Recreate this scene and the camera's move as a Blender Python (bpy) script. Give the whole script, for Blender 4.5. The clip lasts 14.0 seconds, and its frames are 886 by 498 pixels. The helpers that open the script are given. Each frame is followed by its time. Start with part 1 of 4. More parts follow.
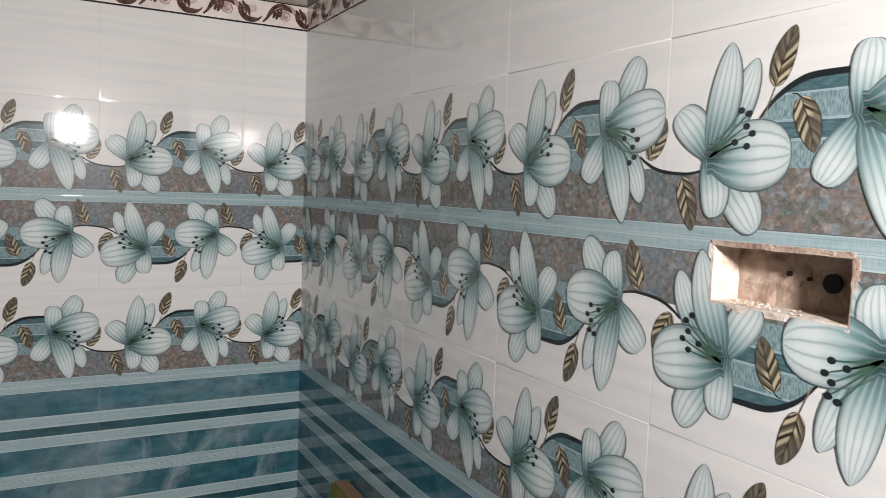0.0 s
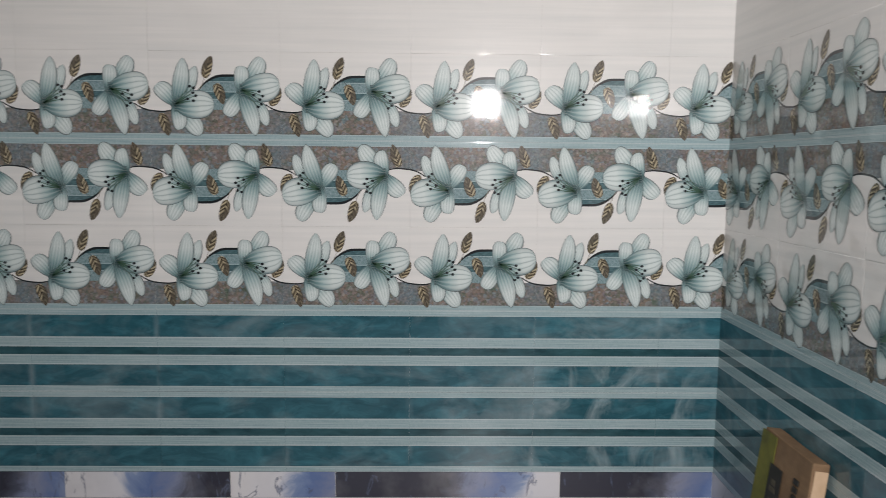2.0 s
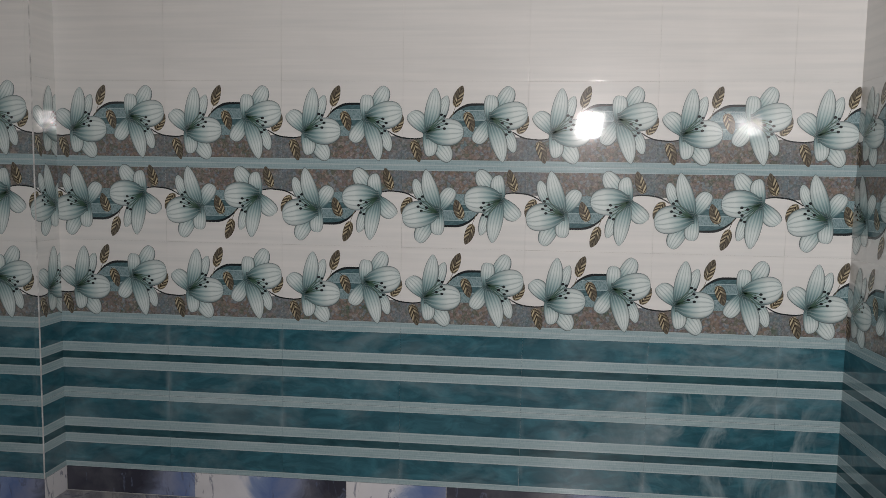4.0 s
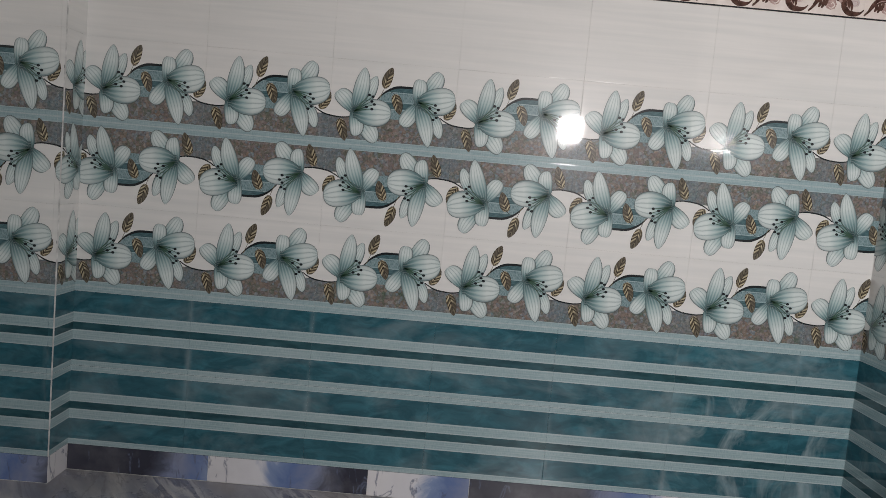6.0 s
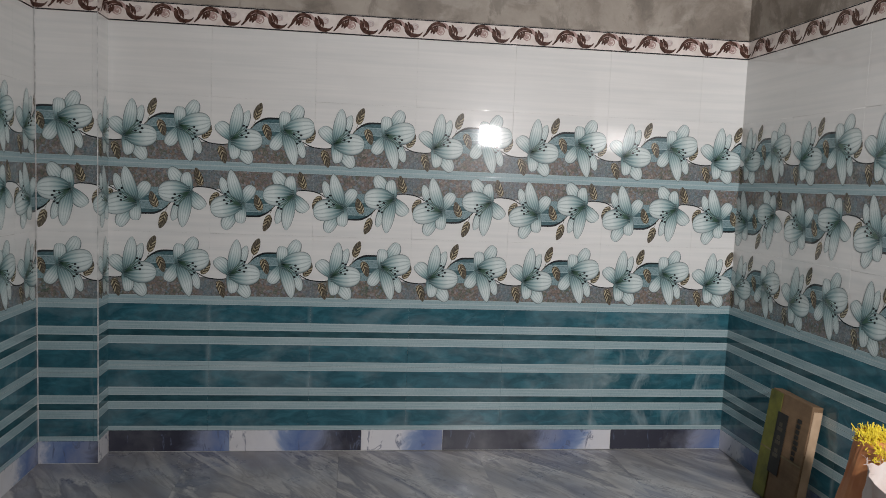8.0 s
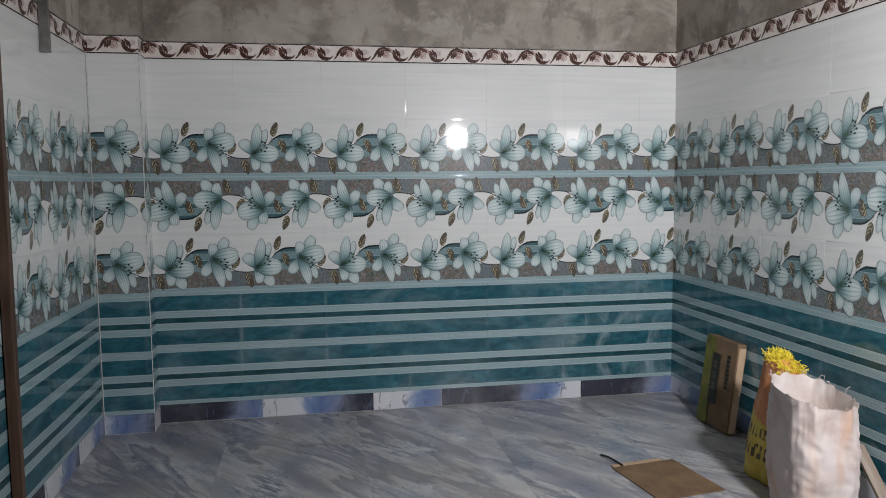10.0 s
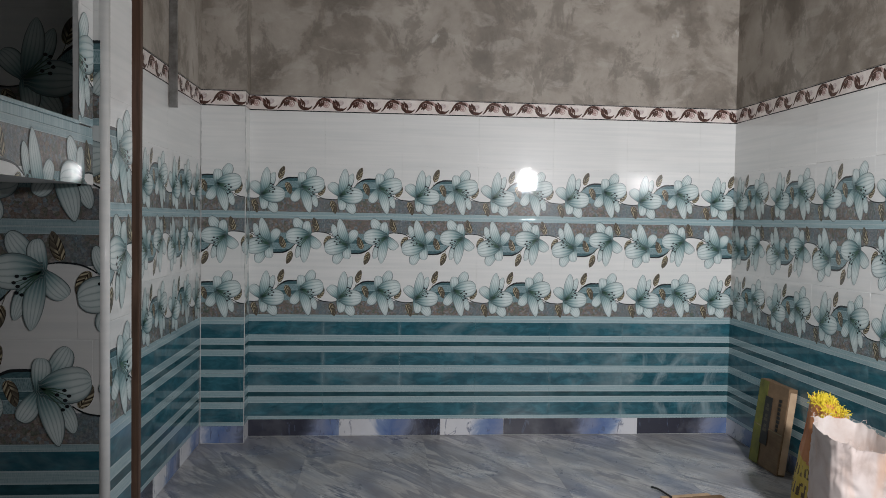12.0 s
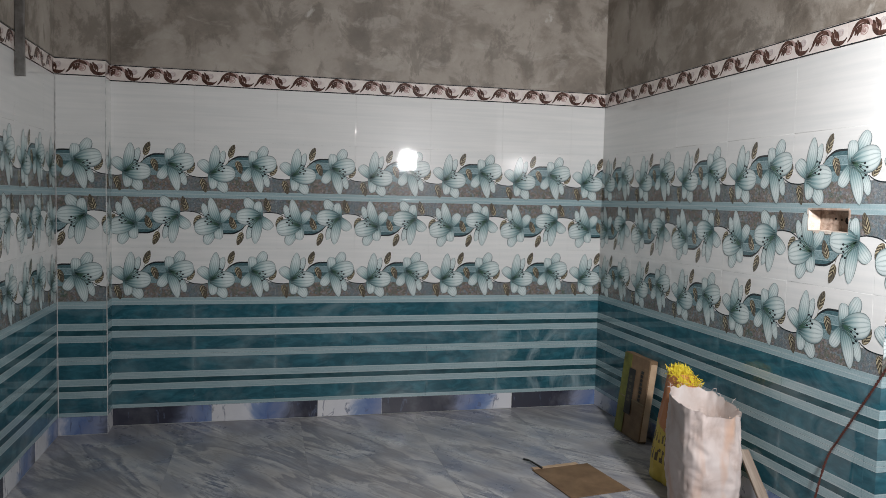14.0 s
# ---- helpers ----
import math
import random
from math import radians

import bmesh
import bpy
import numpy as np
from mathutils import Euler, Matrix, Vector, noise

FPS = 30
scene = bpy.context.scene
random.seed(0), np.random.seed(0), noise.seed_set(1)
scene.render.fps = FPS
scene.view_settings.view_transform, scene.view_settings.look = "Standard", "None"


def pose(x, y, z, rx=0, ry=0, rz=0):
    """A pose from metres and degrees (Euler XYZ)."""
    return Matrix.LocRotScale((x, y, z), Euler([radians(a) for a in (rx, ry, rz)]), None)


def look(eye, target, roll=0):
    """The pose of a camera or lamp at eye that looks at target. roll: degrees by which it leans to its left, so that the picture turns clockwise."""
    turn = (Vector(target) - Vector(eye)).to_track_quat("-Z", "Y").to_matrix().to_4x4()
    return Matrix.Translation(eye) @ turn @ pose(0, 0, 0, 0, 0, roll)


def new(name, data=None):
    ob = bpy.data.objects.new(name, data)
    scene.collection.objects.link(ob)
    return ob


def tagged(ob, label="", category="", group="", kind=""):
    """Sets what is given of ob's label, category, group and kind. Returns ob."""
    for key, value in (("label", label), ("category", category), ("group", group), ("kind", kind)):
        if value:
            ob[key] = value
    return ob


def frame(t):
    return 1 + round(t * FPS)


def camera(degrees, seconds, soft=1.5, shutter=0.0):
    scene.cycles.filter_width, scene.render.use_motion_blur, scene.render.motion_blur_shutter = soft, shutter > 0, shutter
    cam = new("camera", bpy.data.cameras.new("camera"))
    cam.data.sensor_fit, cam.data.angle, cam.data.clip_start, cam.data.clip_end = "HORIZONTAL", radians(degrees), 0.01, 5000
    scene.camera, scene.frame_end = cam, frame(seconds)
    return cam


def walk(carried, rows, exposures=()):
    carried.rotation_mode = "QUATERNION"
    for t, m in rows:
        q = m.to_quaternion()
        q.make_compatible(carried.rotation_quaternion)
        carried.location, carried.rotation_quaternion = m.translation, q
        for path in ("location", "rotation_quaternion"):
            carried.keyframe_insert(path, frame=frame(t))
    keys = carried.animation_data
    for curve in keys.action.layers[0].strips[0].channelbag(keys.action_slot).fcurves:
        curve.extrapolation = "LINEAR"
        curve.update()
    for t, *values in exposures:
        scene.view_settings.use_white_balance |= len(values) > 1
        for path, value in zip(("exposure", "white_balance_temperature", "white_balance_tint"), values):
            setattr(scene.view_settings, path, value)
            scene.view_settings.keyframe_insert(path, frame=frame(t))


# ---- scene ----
cam = camera(61.3, 14.0, soft=0.8, shutter=0.25)
PATH = [
    (0, (-0.395, -2.618, 1.357), (0.563, -0.869, 1.201), 2.1),
    (0.5, (-0.396, -2.655, 1.347), (0.635, -0.953, 1.145), 1.8),
    (1, (-0.436, -2.697, 1.314), (0.379, -0.888, 1.065), 1.7),
    (1.5, (-0.516, -2.676, 1.306), (-0.182, -0.725, 1.018), 1.1),
    (2, (-0.596, -2.636, 1.216), (-0.559, -0.649, 0.995), 0.5),
    (2.5, (-0.639, -2.684, 1.193), (-0.751, -0.698, 0.991), 0.9),
    (3, (-0.663, -2.698, 1.249), (-0.835, -0.718, 1.026), 0.9),
    (3.5, (-0.677, -2.683, 1.244), (-0.87, -0.703, 1.037), 0.8),
    (4, (-0.682, -2.702, 1.247), (-0.886, -0.721, 1.064), 0.9),
    (6.5, (-1.245, -2.726, 1.192), (-1.15, -0.736, 1.017), 5.8),
    (7, (-1.32, -2.906, 1.221), (-1.097, -0.93, 1.01), 3.7),
    (9.5, (-1.55, -3.976, 1.282), (-1.283, -1.998, 1.163), 0.5),
    (10, (-1.634, -4.072, 1.256), (-1.288, -2.11, 1.08), -0.6),
    (10.5, (-1.648, -4.192, 1.278), (-1.259, -2.245, 1.038), -0.2),
    (11, (-1.641, -4.326, 1.293), (-1.377, -2.348, 1.163), 0.6),
    (11.5, (-1.665, -4.38, 1.316), (-1.468, -2.391, 1.243), 0.6),
    (12, (-1.678, -4.412, 1.288), (-1.515, -2.42, 1.21), 1.0),
    (12.5, (-1.683, -4.416, 1.281), (-1.491, -2.428, 1.179), 1.3),
    (13, (-1.672, -4.407, 1.281), (-1.391, -2.432, 1.142), 1.1),
    (13.5, (-1.637, -4.409, 1.297), (-1.228, -2.457, 1.154), 1.4),
    (14, (-1.635, -4.405, 1.298), (-1.168, -2.465, 1.168), 1.3),
]
EXPOSURES = [
    (0.0, -0.03, 6650, 9), (0.5, -0.10, 6650, 9), (1.0, 0.17, 6600, 9), (1.5, 0.08, 6500, 8), (2.0, 0.23, 6600, 9), (3.0, 0.07, 6650, 9), (4.0, -0.13, 6650, 9),
    (6.5, 0.00, 6600, 9), (7.0, 0.00, 6600, 9), (9.5, -0.01, 6200, 6), (10.0, -0.03, 6170, 6), (10.5, 0.38, 6200, 6), (11.0, 0.11, 6230, 6), (11.5, 0.03, 6250, 6),
    (12.5, 0.11, 6260, 6), (13.0, 0.12, 6270, 6), (13.5, -0.13, 6260, 6), (14.0, -0.19, 6300, 6)]
walk(cam, [(t, look(eye, target, roll)) for t, eye, target, roll in PATH], EXPOSURES)

# ---- world and lamps ----
world = bpy.data.worlds.new("world")
scene.world = world
world.use_nodes = True
world.node_tree.nodes["Background"].inputs[0].default_value = (0.9, 0.95, 1.0, 1)
world.node_tree.nodes["Background"].inputs[1].default_value = 0.03

LAMP = Vector((-0.156, -3.383, 1.704))
HALL_LAMP = Vector((1.88, -6.40, 1.90))


def area_lamp(name, m, size, watts, colour):
    data = bpy.data.lights.new(name, "AREA")
    data.shape, data.size, data.energy, data.color = "SQUARE", size, watts, colour
    ob = new(name, data)
    ob.matrix_world = m
    return ob


area_lamp("work_lamp_light", look(LAMP, LAMP + Vector((0.14, 1.0, -0.10))), 0.155, 72, (1.0, 0.94, 0.945))
area_lamp("hall_lamp_light", look(HALL_LAMP, HALL_LAMP + Vector((-0.3, 1.0, -0.1))), 0.12, 2.6, (1.0, 0.95, 0.95))


# ---- materials ----
def material(name, rough=0.5, colour=(0.5, 0.5, 0.5), metal=0.0, coat=0.0):
    m = bpy.data.materials.new(name)
    m.use_nodes = True
    b = m.node_tree.nodes["Principled BSDF"]
    b.inputs["Base Color"].default_value = (*colour, 1)
    b.inputs["Roughness"].default_value = rough
    b.inputs["Metallic"].default_value = metal
    b.inputs["Coat Weight"].default_value = coat
    b.inputs["Coat Roughness"].default_value = 0.06
    return m


def node(m, kind, **props):
    n = m.node_tree.nodes.new(kind)
    for k, v in props.items():
        setattr(n, k, v)
    return n


def join(m, a, b):
    m.node_tree.links.new(a, b)


def bsdf(m):
    return m.node_tree.nodes["Principled BSDF"]


def coords(m, space="Object", scale=(1, 1, 1), turn=0.0, spread=0.0):
    """Coordinates in metres, turned about z; spread shifts each piece's pattern by its own random amount."""
    tc = node(m, "ShaderNodeTexCoord")
    mp = node(m, "ShaderNodeMapping")
    mp.inputs["Scale"].default_value = scale
    mp.inputs["Rotation"].default_value = (0, 0, turn)
    if space == "World":
        join(m, node(m, "ShaderNodeNewGeometry").outputs["Position"], mp.inputs["Vector"])
    else:
        join(m, tc.outputs[space], mp.inputs["Vector"])
    if spread:
        info = node(m, "ShaderNodeObjectInfo")
        mul = node(m, "ShaderNodeMath", operation="MULTIPLY")
        mul.inputs[1].default_value = spread
        join(m, info.outputs["Random"], mul.inputs[0])
        join(m, mul.outputs[0], mp.inputs["Location"])
    return mp.outputs["Vector"]


def noise_tex(m, vec, scale, detail=4.0, rough=0.55, warp=0.0):
    n = node(m, "ShaderNodeTexNoise")
    n.inputs["Scale"].default_value = scale
    n.inputs["Detail"].default_value = detail
    n.inputs["Roughness"].default_value = rough
    n.inputs["Distortion"].default_value = warp
    join(m, vec, n.inputs["Vector"])
    return n.outputs["Fac"]


def ramp(m, fac, stops):
    r = node(m, "ShaderNodeValToRGB")
    e = r.color_ramp.elements
    while len(e) < len(stops):
        e.new(0.5)
    for s, (p, c) in zip(e, stops):
        s.position, s.color = p, (*c, 1) if len(c) == 3 else c
    join(m, fac, r.inputs[0])
    return r.outputs["Color"]


def grey(v):
    return (v, v, v)


def mix(m, fac, a, b, mode="MIX"):
    n = node(m, "ShaderNodeMix", data_type="RGBA", blend_type=mode)
    for sock, v in ((n.inputs[0], fac), (n.inputs[6], a), (n.inputs[7], b)):
        if isinstance(v, (int, float)):
            sock.default_value = v
        elif isinstance(v, tuple):
            sock.default_value = (*v, 1)
        else:
            join(m, v, sock)
    return n.outputs[2]


def calc(m, op, a, b=0.0, clamp=False):
    n = node(m, "ShaderNodeMath", operation=op, use_clamp=clamp)
    for sock, v in ((n.inputs[0], a), (n.inputs[1], b)):
        if isinstance(v, (int, float)):
            sock.default_value = v
        else:
            join(m, v, sock)
    return n.outputs[0]


def bump(m, height, strength=0.2, distance=0.002):
    n = node(m, "ShaderNodeBump")
    n.inputs["Strength"].default_value = strength
    n.inputs["Distance"].default_value = distance
    join(m, height, n.inputs["Height"])
    join(m, n.outputs["Normal"], bsdf(m).inputs["Normal"])


def paint(m, colour):
    join(m, colour, bsdf(m).inputs["Base Color"])


def glaze(m, amount=1.0):
    """Glazed-tile gloss: smooth, with a slow waviness and faint smears in the roughness."""
    p = coords(m, "World")
    bump(m, noise_tex(m, p, 7.0, 1.0), 0.02 * amount, 0.004)
    smear = noise_tex(m, coords(m, "World", (3, 3, 1.2)), 3.0, 5.0, 0.6)
    join(m, ramp(m, smear, [(0.35, grey(0.025)), (0.8, grey(0.065))]), bsdf(m).inputs["Roughness"])
    # a faint film of dust and wipe marks spreads the lamp's image
    bsdf(m).inputs["Coat Weight"].default_value = 0.22
    bsdf(m).inputs["Coat Roughness"].default_value = 0.3


def dusted(m, colour, dust=(0.62, 0.66, 0.66), amount=0.28):
    """Cement dust wiped over the glaze in clouds."""
    cloud = noise_tex(m, coords(m, "World", (1, 1, 1.6)), 3.1, 5.0, 0.62, 0.6)
    f = ramp(m, cloud, [(0.48, grey(0.0)), (0.78, grey(amount))])
    return mix(m, f, colour, dust)


MAT = {}


def build_materials():
    m = MAT["white"] = material("white_glaze", 0.1)
    streak = noise_tex(m, coords(m, "World", (0.8, 0.8, 22)), 2.2, 3.0, 0.5)
    c = ramp(m, streak, [(0.3, (0.68, 0.695, 0.685)), (0.6, (0.745, 0.75, 0.735)), (0.9, (0.785, 0.785, 0.77))])
    paint(m, dusted(m, c, (0.55, 0.55, 0.53), 0.15))
    glaze(m)

    m = MAT["teal"] = material("teal_marbled_glaze", 0.1)
    p = coords(m, "Object", (1, 2.4, 1), 0, 40.0)
    cloud = noise_tex(m, p, 9.0, 6.0, 0.62, 0.8)
    c = ramp(m, cloud, [(0.25, (0.013, 0.062, 0.086)), (0.5, (0.026, 0.104, 0.136)), (0.68, (0.042, 0.158, 0.203)), (0.9, (0.11, 0.26, 0.3))])
    smudge = noise_tex(m, coords(m, "World", (1, 1, 0.7)), 5.0, 5.0, 0.6, 1.2)
    at = node(m, "ShaderNodeVectorMath", operation="DISTANCE")
    join(m, node(m, "ShaderNodeNewGeometry").outputs["Position"], at.inputs[0])
    at.inputs[1].default_value = (0.1, 0, 0.35)
    near = ramp(m, at.outputs["Value"], [(0.1, grey(1.0)), (0.55, grey(0.0))])
    patch = calc(m, "MULTIPLY", ramp(m, smudge, [(0.44, grey(0.0)), (0.72, grey(0.75))]), near)
    c = mix(m, patch, c, (0.5, 0.6, 0.62))
    sx = node(m, "ShaderNodeSeparateXYZ")
    join(m, coords(m, "Object"), sx.inputs[0])
    end = ramp(m, calc(m, "ABSOLUTE", calc(m, "SUBTRACT", sx.outputs["X"], 0.225)), [(0.208, grey(0.0)), (0.224, grey(1.0))])
    run = ramp(m, noise_tex(m, coords(m, "World", (3, 3, 1.0)), 4.0, 4.0, 0.6), [(0.46, grey(0.0)), (0.72, grey(0.34))])
    c = mix(m, calc(m, "MULTIPLY", end, run), c, (0.42, 0.5, 0.52))
    paint(m, dusted(m, c, (0.42, 0.5, 0.52), 0.3))
    glaze(m)

    m = MAT["teal_dark"] = material("dark_teal_stripe", 0.1)
    cloud = noise_tex(m, coords(m, "Object", (1, 3, 1), 0, 40.0), 14.0, 5.0)
    paint(m, ramp(m, cloud, [(0.3, (0.013, 0.05, 0.064)), (0.7, (0.036, 0.11, 0.13))]))
    glaze(m)

    m = MAT["arch_teal"] = material("brushed_grey_teal_print", 0.1)
    sweep = noise_tex(m, coords(m, "Object", (1, 5, 1), 0.4), 60.0, 4.0)
    paint(m, ramp(m, sweep, [(0.3, (0.035, 0.085, 0.1)), (0.7, (0.1, 0.185, 0.205))]))
    glaze(m)

    m = MAT["strip"] = material("pale_teal_stripe", 0.1)
    lines = noise_tex(m, coords(m, "Object", (1.5, 150, 1)), 3.0, 2.0)
    ticks = noise_tex(m, coords(m, "Object", (260, 30, 1)), 2.0, 2.0)
    c = ramp(m, calc(m, "ADD", calc(m, "MULTIPLY", lines, 0.6), calc(m, "MULTIPLY", ticks, 0.4)), [(0.35, (0.215, 0.325, 0.35)), (0.55, (0.33, 0.445, 0.47)), (0.75, (0.46, 0.57, 0.595))])
    sv = node(m, "ShaderNodeSeparateXYZ")
    join(m, node(m, "ShaderNodeUVMap").outputs["UV"], sv.inputs[0])
    rim = ramp(m, calc(m, "ABSOLUTE", calc(m, "SUBTRACT", sv.outputs["Y"], 0.5)), [(0.36, grey(0.0)), (0.41, grey(0.5)), (0.46, grey(0.5)), (0.49, grey(0.0))])
    c = mix(m, rim, c, (0.56, 0.63, 0.64))
    paint(m, dusted(m, c, (0.52, 0.6, 0.62), 0.3))
    glaze(m)

    m = MAT["panel"] = material("ticked_teal_panel", 0.1)
    ticks = noise_tex(m, coords(m, "Object", (330, 60, 1)), 1.6, 1.0)
    paint(m, ramp(m, ticks, [(0.38, (0.12, 0.205, 0.225)), (0.6, (0.27, 0.375, 0.395))]))
    glaze(m)

    m = MAT["mottle"] = material("mottled_grey_print", 0.1)
    p = coords(m, "Object", (1, 1, 1), 0, 3.0)
    v = node(m, "ShaderNodeTexVoronoi", feature="F1")
    v.inputs["Scale"].default_value = 95.0
    v.inputs["Randomness"].default_value = 1.0
    join(m, p, v.inputs["Vector"])
    spots = ramp(m, v.outputs["Distance"], [(0.1, grey(0.45)), (0.6, grey(0.0))])
    hue = noise_tex(m, p, 13.0, 3.0, 0.6, 0.5)
    c = ramp(m, hue, [(0.28, (0.09, 0.14, 0.115)), (0.4, (0.165, 0.15, 0.138)), (0.5, (0.225, 0.178, 0.162)), (0.58, (0.19, 0.155, 0.158)), (0.66, (0.13, 0.165, 0.14)), (0.78, (0.22, 0.29, 0.33))])
    fine = noise_tex(m, p, 120.0, 4.0, 0.7)
    hues = ramp(m, v.outputs["Color"], [(0.2, (0.1, 0.15, 0.1)), (0.38, (0.22, 0.2, 0.2)), (0.5, (0.28, 0.21, 0.15)), (0.6, (0.19, 0.17, 0.19)), (0.72, (0.22, 0.36, 0.43)), (0.85, (0.42, 0.38, 0.34))])
    c = mix(m, 0.5, c, hues)
    # bluish towards the tile's ends
    sx = node(m, "ShaderNodeSeparateXYZ")
    join(m, coords(m, "Object"), sx.inputs[0])
    ends = ramp(m, calc(m, "ADD", calc(m, "ABSOLUTE", calc(m, "SUBTRACT", sx.outputs["X"], 0.225)), calc(m, "MULTIPLY", calc(m, "SUBTRACT", hue, 0.5), 0.22)), [(0.15, grey(0.0)), (0.225, grey(0.62))])
    c = mix(m, ends, c, (0.16, 0.225, 0.265))
    c = mix(m, spots, c, mix(m, noise_tex(m, p, 60.0, 2.0), (0.13, 0.16, 0.13), (0.4, 0.36, 0.33)))
    paint(m, mix(m, 0.65, c, ramp(m, fine, [(0.3, grey(0.13)), (0.7, grey(0.66))]), "OVERLAY"))
    glaze(m)

    # petals: u runs from the throat to the tip, v across
    m = MAT["petal"] = material("lily_petal_print", 0.1)
    tc = node(m, "ShaderNodeUVMap")
    sep = node(m, "ShaderNodeSeparateXYZ")
    join(m, tc.outputs["UV"], sep.inputs[0])
    u, w = sep.outputs["X"], sep.outputs["Y"]
    wob = calc(m, "MULTIPLY", noise_tex(m, coords(m, "Object"), 30.0, 2.0), 1.2)
    vn = node(m, "ShaderNodeMapRange")
    join(m, calc(m, "SINE", calc(m, "ADD", calc(m, "MULTIPLY", w, 16.0), wob)), vn.inputs["Value"])
    vn.inputs["From Min"].default_value = -1.0
    c = ramp(m, u, [(0.0, (0.03, 0.07, 0.072)), (0.12, (0.07, 0.15, 0.155)), (0.27, (0.17, 0.285, 0.295)), (0.42, (0.36, 0.485, 0.49)), (0.66, (0.62, 0.70, 0.69)), (0.85, (0.61, 0.69, 0.685)), (1.0, (0.46, 0.555, 0.555))])
    c = mix(m, ramp(m, vn.outputs[0], [(0.0, grey(0.5)), (0.06, grey(0.3)), (0.16, grey(0.1)), (0.4, grey(0.0))]), c, (0.13, 0.23, 0.245))
    c = mix(m, ramp(m, vn.outputs[0], [(0.5, grey(0.0)), (1.0, grey(0.25))]), c, (0.72, 0.78, 0.78))
    edge = calc(m, "ABSOLUTE", w)
    c = mix(m, ramp(m, edge, [(0.55, grey(0.0)), (0.88, grey(0.26)), (0.965, grey(0.5)), (0.99, grey(0.9))]), c, (0.085, 0.135, 0.145))
    paint(m, c)
    glaze(m)

    m = MAT["leaf"] = material("bronze_leaf_print", 0.1)
    tc = node(m, "ShaderNodeUVMap")
    sep = node(m, "ShaderNodeSeparateXYZ")
    join(m, tc.outputs["UV"], sep.inputs[0])
    u, w = sep.outputs["X"], sep.outputs["Y"]
    rib = calc(m, "SINE", calc(m, "ADD", calc(m, "MULTIPLY", u, 30.0), calc(m, "MULTIPLY", calc(m, "ABSOLUTE", w), -8.0)))
    rr = node(m, "ShaderNodeMapRange")
    join(m, rib, rr.inputs["Value"])
    rr.inputs["From Min"].default_value = -1.0
    c = ramp(m, rr.outputs[0], [(0.12, (0.028, 0.022, 0.016)), (0.34, (0.22, 0.19, 0.125)), (0.8, (0.52, 0.46, 0.315))])
    seg = calc(m, "SINE", calc(m, "ADD", calc(m, "MULTIPLY", u, 15.0), calc(m, "ADD", calc(m, "MULTIPLY", calc(m, "ABSOLUTE", w), -4.0), calc(m, "MULTIPLY", calc(m, "SIGN", w), 1.4))))
    c = mix(m, ramp(m, seg, [(0.35, grey(0.0)), (0.6, grey(0.8))]), c, (0.075, 0.06, 0.04))
    c = mix(m, ramp(m, calc(m, "ADD", u, calc(m, "MULTIPLY", w, 0.35)), [(0.36, grey(0.0)), (0.6, grey(0.78))]), c, (0.09, 0.08, 0.064))
    c = mix(m, ramp(m, calc(m, "ABSOLUTE", w), [(0.03, grey(0.9)), (0.1, grey(0.0)), (0.88, grey(0.0)), (0.95, grey(0.9))]), c, (0.03, 0.025, 0.02))
    paint(m, c)
    glaze(m)

    m = MAT["throat"] = material("dark_teal_throat_print", 0.06, (0.02, 0.055, 0.055))
    tc = node(m, "ShaderNodeUVMap")
    sep = node(m, "ShaderNodeSeparateXYZ")
    join(m, tc.outputs["UV"], sep.inputs[0])
    join(m, ramp(m, sep.outputs["X"], [(0.0, grey(0.88)), (0.3, grey(0.5)), (0.6, grey(0.15)), (1.0, grey(0.0))]), bsdf(m).inputs["Alpha"])

    for key, col in (("ink", (0.011, 0.014, 0.016)), ("stamen", (0.04, 0.08, 0.055)), ("shade", (0.07, 0.088, 0.09))):
        m = MAT[key] = material(key + "_print", 0.1, col)
        n = noise_tex(m, coords(m), 60.0, 2.0)
        paint(m, mix(m, n, col, tuple(min(1, 1.9 * k) for k in col)))
        glaze(m)

    m = MAT["cream"] = material("cream_border_glaze", 0.12)
    n = noise_tex(m, coords(m, "Object", (1, 1, 1), 0, 7.0), 25.0, 4.0)
    paint(m, ramp(m, n, [(0.3, (0.66, 0.59, 0.55)), (0.7, (0.80, 0.745, 0.71))]))
    glaze(m)
    m = MAT["brown"] = material("brown_scroll_print", 0.12)
    n = noise_tex(m, coords(m), 55.0, 3.0)
    paint(m, ramp(m, n, [(0.3, (0.035, 0.016, 0.012)), (0.7, (0.13, 0.068, 0.052))]))
    glaze(m)
    m = MAT["rose"] = material("rose_scroll_print", 0.12)
    n = noise_tex(m, coords(m), 90.0, 3.0)
    paint(m, ramp(m, n, [(0.3, (0.3, 0.19, 0.175)), (0.7, (0.56, 0.43, 0.4))]))
    glaze(m)

    m = MAT["blush"] = material("pale_rose_print", 0.12)
    n = noise_tex(m, coords(m), 70.0, 3.0)
    paint(m, ramp(m, n, [(0.3, (0.46, 0.39, 0.38)), (0.7, (0.66, 0.6, 0.585))]))
    glaze(m)

    m = MAT["grout"] = material("pale_grout", 0.85)
    n = noise_tex(m, coords(m, "World"), 40.0, 5.0)
    paint(m, ramp(m, n, [(0.3, (0.6, 0.615, 0.61)), (0.7, (0.74, 0.745, 0.735))]))

    m = MAT["cement"] = material("grey_cement_plaster", 0.72)
    p = coords(m, "World")
    a = noise_tex(m, p, 2.4, 8.0, 0.62, 0.2)
